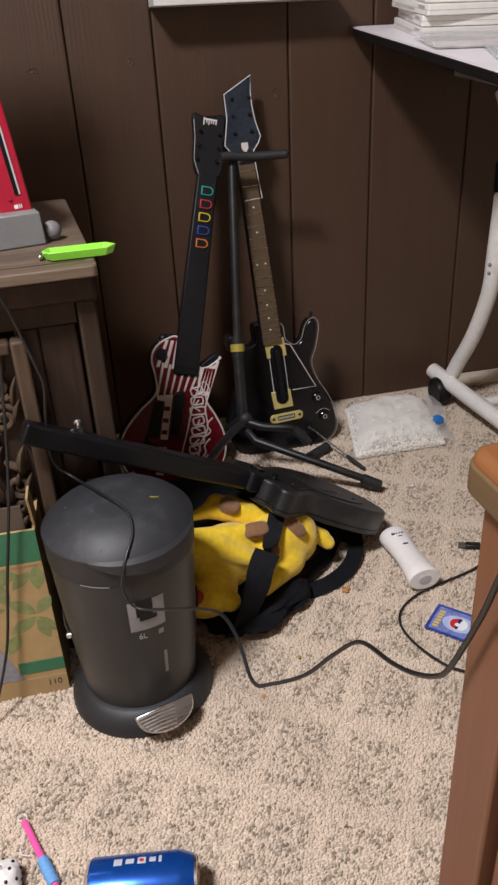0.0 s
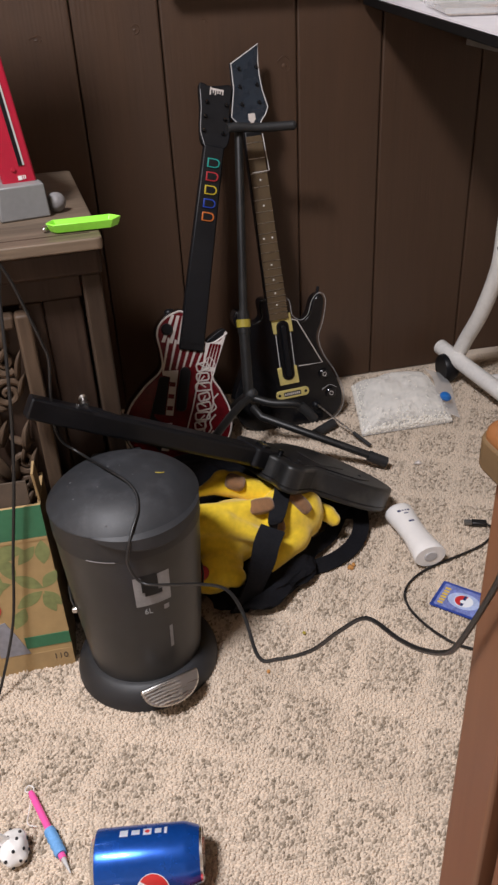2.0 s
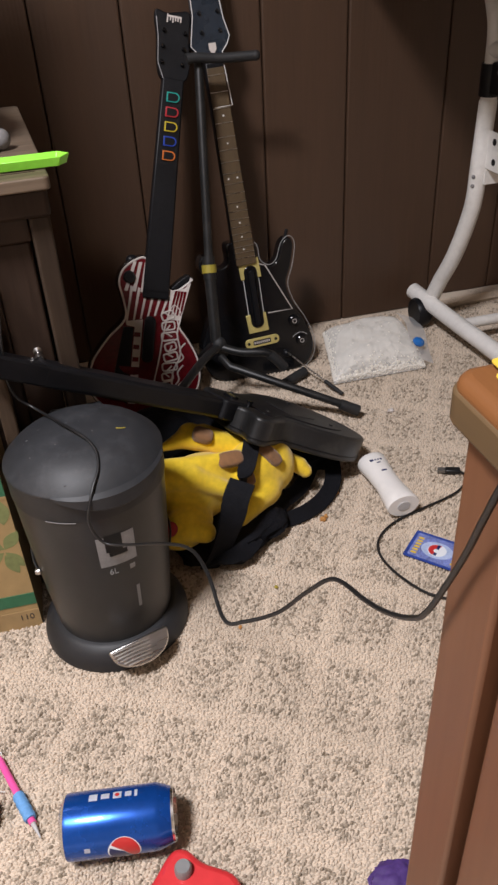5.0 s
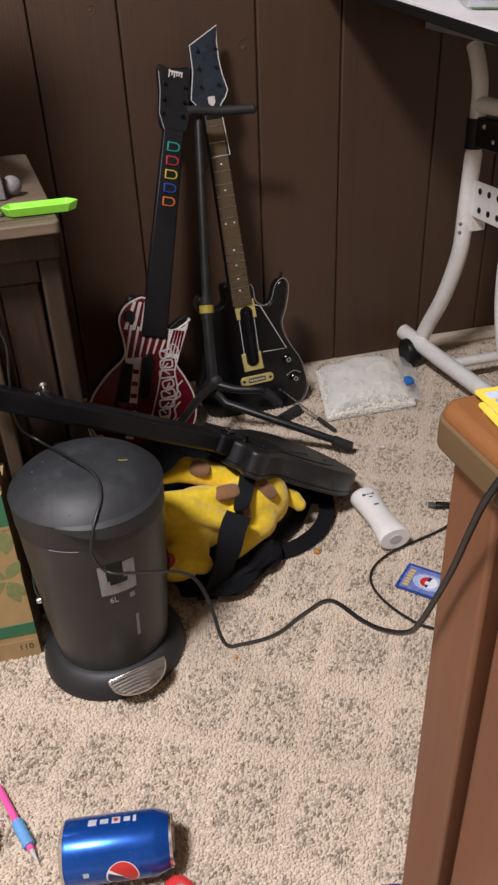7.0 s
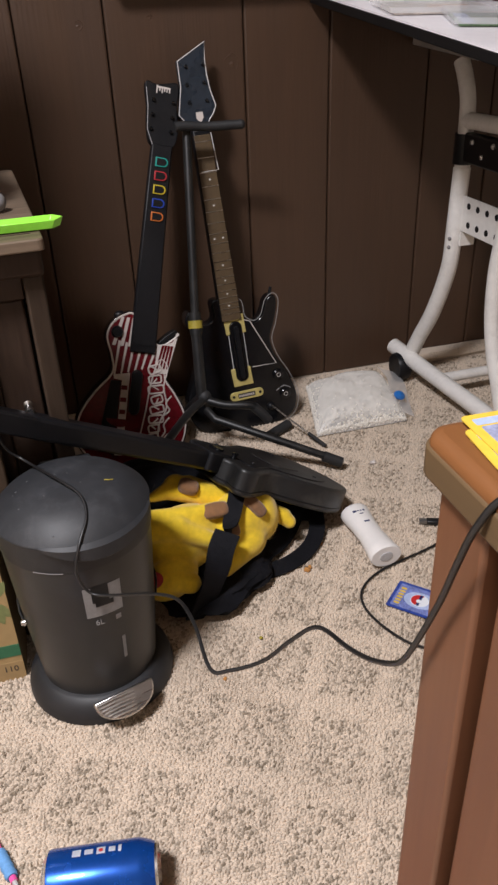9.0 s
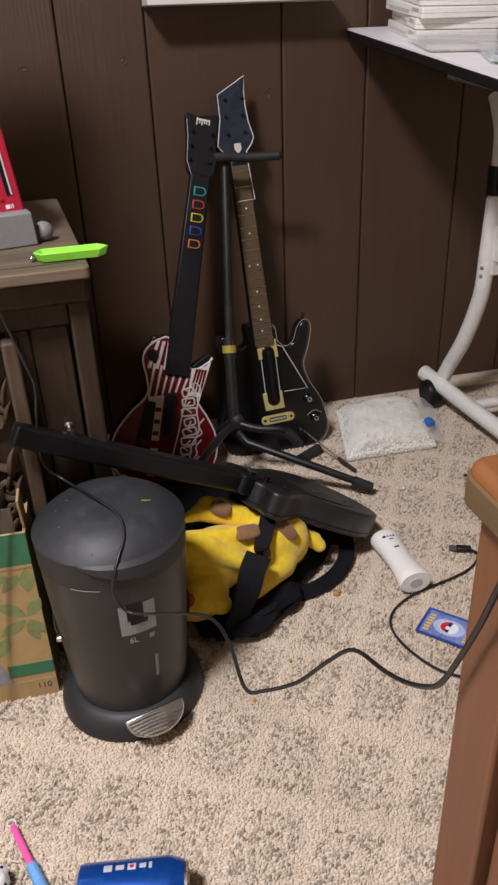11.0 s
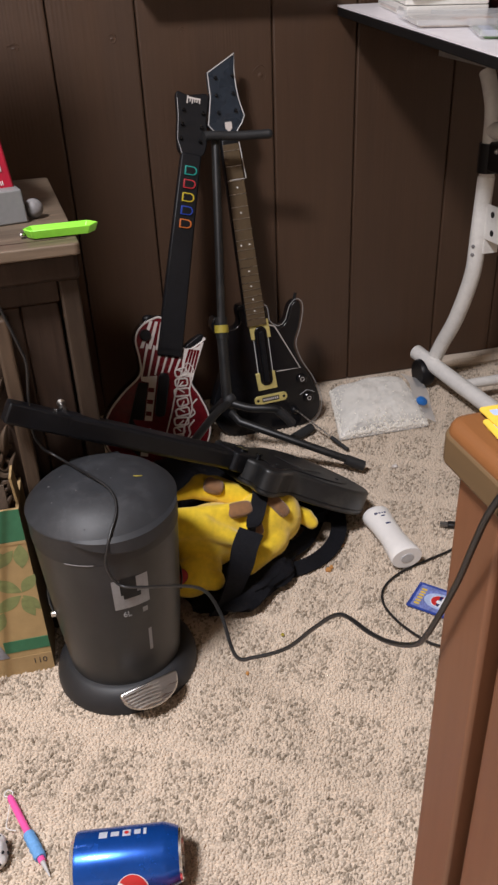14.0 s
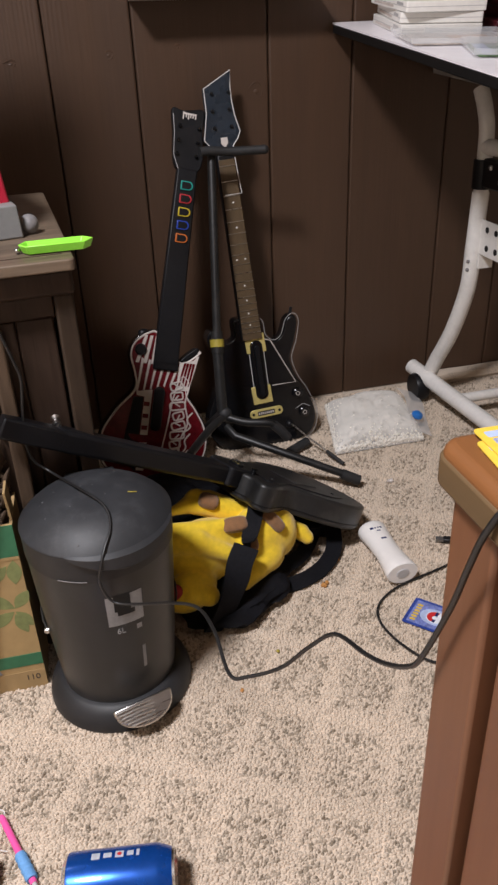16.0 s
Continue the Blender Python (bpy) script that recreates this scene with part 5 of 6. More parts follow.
blob("body", [((0.160, 0.962, 0.090), (0.072, 0.044, 0.058), (0, 0, 14)),
              ([(0.098, 0.945, 0.132), (0.150, 0.936, 0.130), (0.200, 0.926, 0.102)], [0.020, 0.021, 0.013]),
              ([(0.105, 0.955, 0.146), (0.193, 0.957, 0.136), (0.226, 0.961, 0.138)], [0.014, 0.014, 0.010]),
              ((0.128, 0.908, 0.062), (0.046, 0.028, 0.036), (0, -10, 14)), ([(0.130, 0.895, 0.070), (0.154, 0.886, 0.062)], [0.022, 0.017]),
              ((0.258, 0.978, 0.086), (0.060, 0.046, 0.058), (0, 0, 22)), ((0.288, 0.988, 0.086), (0.040, 0.042, 0.050), (0, 0, 0)),
              ([(0.262, 0.958, 0.070), (0.214, 0.918, 0.048)], [0.036, 0.016])], M_YELLOW, plush, 0.004)
blob("tail", [([(0.318, 0.998, 0.082), (0.338, 0.992, 0.070), (0.347, 0.986, 0.060)], [0.014, 0.015, 0.012])], M_YELLOW, plush, 0.003, soft_steps=3)
blob("ear", [([(0.112, 0.999, 0.150), (0.148, 1.010, 0.152), (0.185, 1.014, 0.146), (0.238, 1.006, 0.118)], [0.005, 0.014, 0.023, 0.022]), ((0.165, 1.020, 0.160), (0.018, 0.012, 0.014), (0, 0, 0))], M_YELLOW, plush, 0.0035, soft_steps=4)
def sewn_patch(r):
    """A flat cushion with squared-off corners."""
    bm = ball((0, 0, 0), 1.0, None, None, 28, 18)
    for v in bm.verts:
        v.co = Vector([math.copysign(abs(q) ** 0.6, q) * s for q, s in zip(v.co, r)])
    return bm


bm = sewn_patch((0.0165, 0.0125, 0.010))
bmesh.ops.transform(bm, matrix=Matrix.LocRotScale((0.183, 0.998, 0.161), Euler((radians(20), radians(24), radians(-14))), None), verts=bm.verts)
part("ear_patch", bm, M_BROWNPLUSH, plush, "brown plush patch")
for (c, along, out, r) in (((0.214, 0.950, 0.140), (1, 0.1, -0.25), (-0.1, -0.5, 0.8), (0.0205, 0.0125, 0.009)), ((0.272, 0.960, 0.136), (0.027, -0.018, -0.036), (0.2, -0.6, 0.7), (0.032, 0.0105, 0.011)), ((0.238, 0.938, 0.108), (0.1, -0.3, -0.8), (0.1, -0.8, 0.4), (0.013, 0.009, 0.009))):
    bm = sewn_patch(r)
    bmesh.ops.transform(bm, matrix=frame_of(c, out, along), verts=bm.verts)
    part("stripe", bm, M_BROWNPLUSH, plush, "brown plush stripe")
part("cheek", ball((0.100, 0.885, 0.084), (0.013, 0.009, 0.014)), M_REDPLUSH, plush, "red plush patch")
twist = spline([(0.252, 1.010, 0.152), (0.256, 0.985, 0.162), (0.252, 0.962, 0.156), (0.240, 0.940, 0.140), (0.222, 0.912, 0.122)], 6)
part("strap", ribbon(twist, 0.026, 0.003, [(math.cos(a), 0.15 + 0.6 * math.sin(a), 0.1 + 0.8 * math.sin(a)) for a in (radians(70 - 70 * math.sin(math.pi * k / (len(twist) - 1)) ** 0.7) for k in range(len(twist)))]), M_CLOTH, plush, "twisted black webbing strap")
part("strap", ribbon(spline([(0.222, 0.912, 0.122), (0.206, 0.892, 0.110), (0.192, 0.872, 0.085), (0.172, 0.864, 0.045), (0.150, 0.862, 0.012)], 6), 0.040, 0.004, (1, 0.35, 0.25)), M_CLOTH, plush, "black webbing strap")
part("strap", ribbon(spline([(0.235, 0.930, 0.020), (0.285, 0.930, 0.012), (0.335, 0.940, 0.012), (0.378, 0.968, 0.013), (0.405, 1.005, 0.020), (0.415, 1.050, 0.040)], 6), 0.028, 0.003, (-0.45, 0.75, 0.25)), M_CLOTH, plush, "black webbing strap")
part("strap", ribbon(spline([(0.280, 0.950, 0.030), (0.318, 0.976, 0.022), (0.352, 1.008, 0.018), (0.385, 1.050, 0.030)], 6), 0.026, 0.003, (-0.5, 0.6, 0.5)), M_CLOTH, plush, "black webbing strap")
bm = ball((0, 0, 0), (1, 1, 1), None, None, 48, 28)
for v in bm.verts:
    p = v.co
    k = 1 + 0.16 * noise.noise(p * 2.1) + 0.08 * noise.noise(p * 6.3)
    v.co = Vector((0.208 + 0.102 * p.x * k - 0.020 * p.y, 0.962 + 0.098 * p.y * k + 0.052 * p.x, 0.024 + 0.022 * p.z * k))
part("back_panel", bm, M_CLOTH, plush, "crumpled black fabric back")

# ---- black fabric bag under the controller ----
sackm = thing("fabric_bag", "crumpled black fabric bag under the guitar controller", "bag", Matrix())
for n, (cx, cy, cz, rx, ry, rz, tw) in enumerate(((0.160, 1.145, 0.058, 0.150, 0.085, 0.058, 0.10), (0.392, 1.085, 0.026, 0.060, 0.052, 0.026, 0.3))):
    bm = ball((0, 0, 0), (1, 1, 1), None, None, 44, 26)
    for v in bm.verts:
        p = v.co
        k = 1 + 0.25 * noise.noise(p * 2.4 + Vector((n * 5, 0, 0))) + 0.10 * noise.noise(p * 7.0)
        v.co = Vector((cx + rx * p.x * k, cy + ry * p.y * k + tw * rx * p.x, max(0.003, cz + rz * p.z * k)))
    part("pouch", bm, M_CLOTH, sackm)
part("handle", ribbon(spline([(0.10, 1.10, 0.06), (0.16, 1.075, 0.10), (0.22, 1.08, 0.09), (0.26, 1.10, 0.05)], 6), 0.024, 0.003, (0, 0.7, 0.7)), M_CLOTH, sackm)

# ---- small things on the carpet ----
# drink can on its side
can_m = frame_of((-0.0885, 0.5035, 0.0385), (0.118, -0.020, 0.0), (0, -1, 0.0))
can = thing("drink_can", "blue drink can lying on the carpet", "can", can_m)
CR = 0.033
part("can_body", lathe([(0.0325, 0.004), (CR, 0.007), (CR, 0.097), (0.0320, 0.101), (0.0300, 0.107), (0.0275, 0.1135)], 64), M_CANBLUE, can)
part("can_top", lathe([(0.0275, 0.1136), (0.0272, 0.116), (0.0262, 0.1165), (0.0252, 0.113), (0, 0.112)], 48), M_ALU, can, "bare aluminium top rim")
part("can_base", lathe([(0.0324, 0.0038), (0.029, 0.0), (0.025, -0.0015), (0.022, 0.002), (0, 0.008)], 48), M_ALU, can, "bare aluminium base")


def can_patch(a0, a1, z0, z1, lift=0.00025, n=6):
    bm = bmesh.new()
    rows = [[bm.verts.new(((CR + lift) * math.cos(radians(a)), (CR + lift) * math.sin(radians(a)), z)) for a in (a0 + (a1 - a0) * k / n for k in range(n + 1))] for z in (z0, z1)]
    for k in range(n):
        bm.faces.new((rows[0][k], rows[0][k + 1], rows[1][k + 1], rows[1][k]))
    bmesh.ops.solidify(bm, geom=bm.faces[:], thickness=0.0002)
    return bm


def can_ring(a, z, rx, rz, material, name, lift, a0=0, a1=360, wide=1.0):
    """A disc or sector printed on the can."""
    bm = bmesh.new()
    rings = [[bm.verts.new(((CR + lift) * math.cos(radians(a + rx * s * math.cos(radians(t)))), (CR + lift) * math.sin(radians(a + rx * s * math.cos(radians(t)))), z + rz * s * math.sin(radians(t))))
              for t in (a0 + (a1 - a0) * k / 28 for k in range(29))] for s in (0.02, 0.2, 0.4, 0.6, 0.8, 1.0)]
    for lower, upper in zip(rings, rings[1:]):
        for k in range(28):
            bm.faces.new((lower[k], lower[k + 1], upper[k + 1], upper[k]))
    return part(name, bm, material, can)


# plain white blocks along the can
AW = -108
for k, (z, dz, da) in enumerate(((0.034, 0.0044, 8), (0.0465, 0.0044, 6), (0.059, 0.0044, 8), (0.0705, 0.0034, 6), (0.0785, 0.0016, 8))):
    part("white_block", can_patch(AW - da, AW + da, z - dz, z + dz), M_CANWHITE, can, "plain white printed block" if k == 0 else "")
can_ring(AW, 0.059, 4, 0.0024, M_CANRED, "red_dot", 0.0006)
can_ring(-3, 0.064, 31, 0.0170, M_CANWHITE, "roundel", 0.0003)
can_ring(-4, 0.064, 29, 0.0157, M_CANRED, "roundel_cap", 0.0005, 35, 235)
can_ring(-2, 0.064, 28, 0.0155, M_CANNAVY, "roundel_base", 0.0005, 245, 395)
part("white_block", can_patch(-19, -9, 0.024, 0.030), M_CANWHITE, can)

# white stick bottle
bot = thing("deodorant_bottle", "white plastic deodorant bottle lying on the carpet", "bottle", frame_of((0.480, 0.884, 0.0275), (-0.002, 0.149, 0.001), (1, 0, 0)))
bm = bmesh.new()
rings = []
for z, a, b in ((0.0, 0.0268, 0.0195), (0.003, 0.0282, 0.0208), (0.020, 0.0260, 0.0196), (0.055, 0.0224, 0.0180), (0.090, 0.0232, 0.0186), (0.110, 0.0252, 0.0200), (0.122, 0.0264, 0.0208), (0.127, 0.0262, 0.0206), (0.129, 0.0250, 0.0195)):
    rings.append([bm.verts.new((a * math.cos(t), b * math.sin(t), z)) for t in (2 * math.pi * k / 36 for k in range(36))])
for a, b in zip(rings, rings[1:]):
    for k in range(36):
        bm.faces.new((a[k], a[(k + 1) % 36], b[(k + 1) % 36], b[k]))
bm.faces.new(rings[0])
bm.faces.new(rings[-1])
part("bottle_body", bm, M_BOTTLE, bot)
part("base_disc", lathe([(0, -0.0012), (0.0105, -0.0012), (0.0115, -0.0004), (0.0115, 0.0005)], 24, m=Matrix.Diagonal((1.0, 0.8, 1, 1))), M_GREYPRINT, bot, "grey recessed base disc")
for k, (x0, x1, z0, z1) in enumerate(((-0.012, -0.006, 0.106, 0.110), (-0.004, -0.001, 0.106, 0.1095), (0.001, 0.004, 0.106, 0.1095), (0.006, 0.009, 0.106, 0.1095), (-0.003, 0.004, 0.0985, 0.1005), (-0.004, 0.005, 0.076, 0.0795))):
    part("print_bar", box(x0, x1, -0.0194 - (0.0004 if z0 > 0.09 else -0.0006), -0.0180, z0, z1), M_CANNAVY, bot)


# trading card face down
fc = thing("trading_card", "blue-backed trading card lying on the carpet", "card", pose(0.493, 0.791, 0.0068, 0.6, -0.8, -47.6))
part("card_body", plate(rounded(-0.044, 0.044, -0.0315, 0.0315, 0.003, 4), 0, 0.0005), M_CARDBLUE, fc, smooth=False)
part("panel", plate(rounded(-0.039, 0.039, -0.0265, 0.0265, 0.003, 4), 0.0005, 0.0007), mat("card_mid_blue", (0.18, 0.22, 0.50), 0.35, noise_scale=60, vary=0.5), fc, smooth=False)
part("swirl", plate(ring(0, 0, 0.025, 0.018, 28), 0.0007, 0.0009), M_CARDPALE, fc, smooth=False)
part("disc", plate(ring(0, 0, 0.0145, 0.0135, 28), 0.0009, 0.0011), M_CANWHITE, fc, "white disc with a red half", smooth=False)
part("disc_cap", plate([(0.0135 * math.cos(radians(a)), 0.0125 * math.sin(radians(a))) for a in range(75, 256, 12)], 0.0011, 0.0013), M_CANRED, fc, smooth=False)
part("disc_band", plate(rounded(-0.0025, 0.0018, -0.0125, 0.0125, 0.0008, 2), 0.0013, 0.00145), M_CANNAVY, fc, smooth=False)
part("disc_button", plate(ring(-0.001, -0.002, 0.0040, 0.0040, 18), 0.00145, 0.0016), M_CANWHITE, fc, smooth=False)
for s in (-1, 1):
    for k in range(6):
        part("letter_shape", plate(rounded(s * 0.031 - 0.0045, s * 0.031 + 0.0045, -0.021 + 0.007 * k, -0.0165 + 0.007 * k, 0.0012, 3), 0.0007, 0.0009), M_CARDYELLOW, fc, "yellow letter-like block" if k == 0 and s > 0 else "", smooth=False)

# charging cable with plug
usb = thing("usb_cable", "thin black charging cable with a plug on the carpet", "cable", Matrix())
part("cord", tube(spline([(0.622, 0.958, 0.010), (0.628, 0.945, 0.009), (0.614, 0.926, 0.007), (0.580, 0.907, 0.0065), (0.518, 0.891, 0.0065), (0.462, 0.875, 0.0065), (0.423, 0.848, 0.0065), (0.408, 0.814, 0.0065),
                          (0.413, 0.771, 0.0065), (0.433, 0.725, 0.0065), (0.455, 0.702, 0.0065), (0.481, 0.688, 0.0065), (0.53, 0.67, 0.0065), (0.60, 0.60, 0.0065)], 6), 0.0021, 8), M_CABLE, usb)
plug = part("plug", box(0.0, 0.026, -0.0065, 0.0065, -0.004, 0.004), M_CABLE, usb, bevel=0.002)
plug.matrix_local = pose(0.600, 0.969, 0.0105, 0, 0, -23)
part("plug_tip", box(-0.013, 0.0, -0.005, 0.005, -0.0025, 0.0025), mat("dull_metal", (0.28, 0.27, 0.26), 0.4, metal=0.8), plug, "dull metal tip")

# long cable: from the cabinet over the bin, through the air, up on the side table
cab = thing("power_cable", "long black cable from the cabinet over the bin to the table", "cable", Matrix())
part("cord", tube(spline([(-0.20, 0.905, 0.607), (-0.16, 0.885, 0.606), (-0.125, 0.884, 0.602), (-0.098, 0.884, 0.590), (-0.085, 0.882, 0.569), (-0.073, 0.882, 0.525), (-0.063, 0.880, 0.486), (-0.059, 0.880, 0.462), (-0.065, 0.880, 0.416), (-0.068, 0.880, 0.371), (-0.062, 0.882, 0.346), (-0.048, 0.880, 0.332),
                          (-0.031, 0.857, 0.3290), (-0.015, 0.822, 0.3350), (0.001, 0.797, 0.3345), (0.013, 0.779, 0.3310), (0.019, 0.761, 0.3245), (0.017, 0.742, 0.3150), (0.008, 0.726, 0.3040), (0.001, 0.7150, 0.290), (-0.004, 0.7110, 0.266),
                          (0.008, 0.708, 0.236), (0.039, 0.685, 0.244), (0.070, 0.640, 0.275), (0.090, 0.585, 0.309), (0.096, 0.530, 0.324), (0.097, 0.475, 0.322), (0.111, 0.460, 0.330), (0.137, 0.445, 0.348),
                          (0.155, 0.425, 0.385), (0.170, 0.407, 0.411), (0.174, 0.360, 0.434), (0.175, 0.330, 0.453), (0.176, 0.302, 0.477), (0.1755, 0.285, 0.501), (0.1780, 0.265, 0.555), (0.1755, 0.250, 0.594),
                          (0.1755, 0.240, 0.622), (0.183, 0.234, 0.640), (0.195, 0.222, 0.6435), (0.235, 0.186, 0.6433), (0.32, 0.17, 0.6432)], 6), 0.0018, 10), M_CABLE, cab)
cab2 = thing("power_cable", "black cable hanging from the cabinet in front of the box", "cable", Matrix())
part("cord", tube(spline([(-0.22, 0.90, 0.605), (-0.15, 0.885, 0.603), (-0.097, 0.880, 0.587), (-0.098, 0.860, 0.548), (-0.105, 0.833, 0.461), (-0.121, 0.826, 0.351), (-0.147, 0.826, 0.225), (-0.170, 0.824, 0.111), (-0.201, 0.800, 0.028), (-0.216, 0.785, 0.0065), (-0.24, 0.74, 0.0065)], 6), 0.0021, 8), M_CABLE, cab2)

# bag of white pellets
sack = thing("pellet_bag", "clear plastic bag filled with white pellets by the wall", "bag", Matrix())
C4 = [Vector((0.530, 1.325, 0)), Vector((0.740, 1.322, 0)), Vector((0.780, 1.545, 0)), Vector((0.590, 1.555, 0))]


def sack_point(u, v, grow=1.0):
    p = C4[0] * (1 - u) * (1 - v) + C4[1] * u * (1 - v) + C4[2] * u * v + C4[3] * (1 - u) * v
    e = max(0.0, (1 - abs(2 * u - 1) ** 3.6)) ** 0.55 * max(0.0, (1 - abs(2 * v - 1) ** 3.0)) ** 0.55
    w = 0.010 * noise.noise(Vector((u * 4, v * 4, 2))) + 0.004 * noise.noise(Vector((u * 14, v * 14, 7)))
    return Vector((p.x, p.y, 0.006 + (0.056 - 0.012 * v + w) * e * grow))


bm = bmesh.new()
N = 30
g = [[bm.verts.new(sack_point(i / N, j / N) + Vector((0, 0, 0.0040))) for j in range(N + 1)] for i in range(N + 1)]
lo = [[bm.verts.new(Vector((*sack_point(i / N, j / N).xy, 0.0045))) for j in range(N + 1)] for i in range(N + 1)]
for a in (g, lo):
    for i in range(N):
        for j in range(N):
            bm.faces.new((a[i][j], a[i + 1][j], a[i + 1][j + 1], a[i][j + 1]))
edge_ring = lambda a: [a[i][0] for i in range(N)] + [a[N][j] for j in range(N)] + [a[i][N] for i in range(N, 0, -1)] + [a[0][j] for j in range(N, 0, -1)]
r0, r1 = edge_ring(g), edge_ring(lo)
for k in range(len(r0)):
    bm.faces.new((r0[k], r0[(k + 1) % len(r0)], r1[(k + 1) % len(r0)], r1[k]))
bm_fill = bmesh.new()
gf = [[bm_fill.verts.new(sack_point(i / N, j / N) - Vector((0, 0, 0.0012))) for j in range(N + 1)] for i in range(N + 1)]
for i in range(N):
    for j in range(N):
        bm_fill.faces.new((gf[i][j], gf[i + 1][j], gf[i + 1][j + 1], gf[i][j + 1]))
bmesh.ops.solidify(bm_fill, geom=bm_fill.faces[:], thickness=0.002)
part("filling", bm_fill, M_PELLET, sack, "packed white pellets", kind="stuff")
part("film", bm, M_BAG, sack, "clear crinkled film")
part("corner_flap", ribbon(spline([(0.742, 1.335, 0.018), (0.760, 1.40, 0.026), (0.785, 1.47, 0.030), (0.790, 1.53, 0.030)], 5), 0.05, 0.0006, (0.8, 0.1, -0.35)), M_BAG, sack)
part("cap", lathe([(0, 0.007), (0.007, 0.0065), (0.013, 0.003), (0.0135, 0)], 18, m=pose(0.748, 1.378, 0.040, 50, 25, 0) @ Matrix.Diagonal((1.1, 0.8, 1, 1))), M_BLUECAP, sack, "blue plastic cap")
pv, pf = [], []
ico = bmesh.new()
bmesh.ops.create_icosphere(ico, subdivisions=1, radius=1)
iv = [v.co.copy() for v in ico.verts]
fi = [[v.index for v in f.verts] for f in ico.faces]
ico.free()
for k in range(6500):
    u, v = random.uniform(0.005, 0.995), random.uniform(0.005, 0.995)
    p = sack_point(u, v)
    p.z = max(0.007, p.z - random.uniform(0, 0.003))
    if k >= 5000:
        e_, f_ = random.randrange(4), random.uniform(0.02, 0.98)
        p = sack_point(*((f_, 0.012), (f_, 0.988), (0.012, f_), (0.988, f_))[e_])
        p.z = random.uniform(0.008, max(0.009, p.z))
    r = random.uniform(0.0024, 0.0040)
    q = Euler((random.random() * 6, random.random() * 6, random.random() * 6)).to_matrix()
    base = len(pv)
    pv += [tuple(p + q @ Vector((c.x * r * 1.25, c.y * r, c.z * r * 0.75))) for c in iv]
    pf += [[base + i for i in f] for f in fi]
me = bpy.data.meshes.new("pellet_fill")
me.from_pydata(pv, [], pf)
me.materials.append(M_PELLET)
pel = new("pellet_fill", me)
pel.parent = sack
tagged(pel, "white foam pellets", kind="stuff")

# pink pen with blue grip
pen = thing("hobby_pen", "pink plastic pen with a blue foam grip on the carpet", "pen", frame_of((-0.1205, 0.522, 0.0085), (-0.0425, 0.109, 0.002), (0, 0, 1)))
part("barrel", tube([(0, 0, 0.016), (0, 0, 0.040), (0, 0, 0.112), (0, 0, 0.117)], [0.0040, 0.0042, 0.0042, 0.003], 14), M_PINK, pen)
part("grip", tube([(0, 0, 0.022 + 0.0045 * k) for k in range(9)], [0.0064, 0.0072, 0.0064, 0.0073, 0.0065, 0.0073, 0.0064, 0.0072, 0.0060], 14), M_PENBLUE, pen)
part("tip", tube([(0, 0, 0.016), (0, 0, 0.004), (0, 0, -0.004)], [0.0030, 0.0016, 0.0007], 10), M_GREYPRINT, pen, "grey metal tip")
part("cap_loop", tube(spline([(0, 0.001, 0.115), (0.001, -0.005, 0.121), (0.001, 0.001, 0.126), (0, 0.005, 0.120), (0, 0.001, 0.115)], 5), 0.0008, 6), M_WHITE, pen)
part("thread", tube(spline([(0.002, -0.004, 0.105), (0.0, -0.012, 0.092), (0.002, -0.018, 0.078), (0.0, -0.010, 0.070)], 5), 0.0006, 6), M_WHITE, pen, "loose white thread")

# dotted scrap
dots = thing("dotted_scrap", "crumpled white scrap with black polka dots on the carpet", "scrap", pose(-0.178, 0.558, 0.018))
bm = ball((0, 0, 0), (0.017, 0.020, 0.016), None, None, 24, 16)
for v in bm.verts:
    v.co *= 1 + 0.25 * noise.noise(v.co * 90)
part("paper", bm, M_WHITE, dots)
part("peak", slab([(-0.012, 0.002), (0.008, 0.004), (-0.004, 0.018), (-0.013, 0.032)], 0.000, 0.003), M_WHITE, dots)
for k in range(22):
    a, e = 2.4 * k, math.asin(1 - (k + 0.5) / 11 * 0.96)
    n = Vector((math.cos(a) * math.cos(e), math.sin(a) * math.cos(e), math.sin(e)))
    p = Vector((n.x * 0.017, n.y * 0.020, n.z * 0.016))
    p *= 1 + 0.25 * noise.noise(p * 90)
    part("dot", ball(p * 1.0, 0.0020, None, None, 8, 6), M_BLACK, dots)

# red plastic toy part and purple cloth
red = thing("red_toy_part", "red plastic toy part with a grey knob on the carpet", "toy part", pose(0.018, 0.420, 0.004) @ Matrix.Scale(1.2, 4))
part("shell", plate(curve2([(-0.004, 0.026), (0.010, 0.025), (0.022, 0.010), (0.046, -0.010), (0.040, -0.040), (-0.040, -0.040), (-0.052, -0.016), (-0.024, 0.006)], 6), 0.0, 0.022), M_REDPLAST, red, bevel=0.006, segments=3)
part("knob", lathe([(0, 0.009), (0.006, 0.009), (0.0075, 0.006), (0.0075, 0)], 20, m=pose(0.004, 0.006, 0.0222)), M_STAND, red, "grey round knob")
bm = ball((0, 0, 0), (1, 1, 1), None, None, 28, 16)
for v in bm.verts:
    p = v.co
    k = 1 + 0.3 * noise.noise(p * 2.3)
    v.co = Vector((0.032 * p.x * k, 0.026 * p.y * k, 0.012 * p.z * k + 0.012))
solo("purple_cloth", bm, M_PURPLE, "crumpled purple cloth on the carpet", "cloth", pose(0.226, 0.366, 0.002) @ Matrix.Scale(0.75, 4))

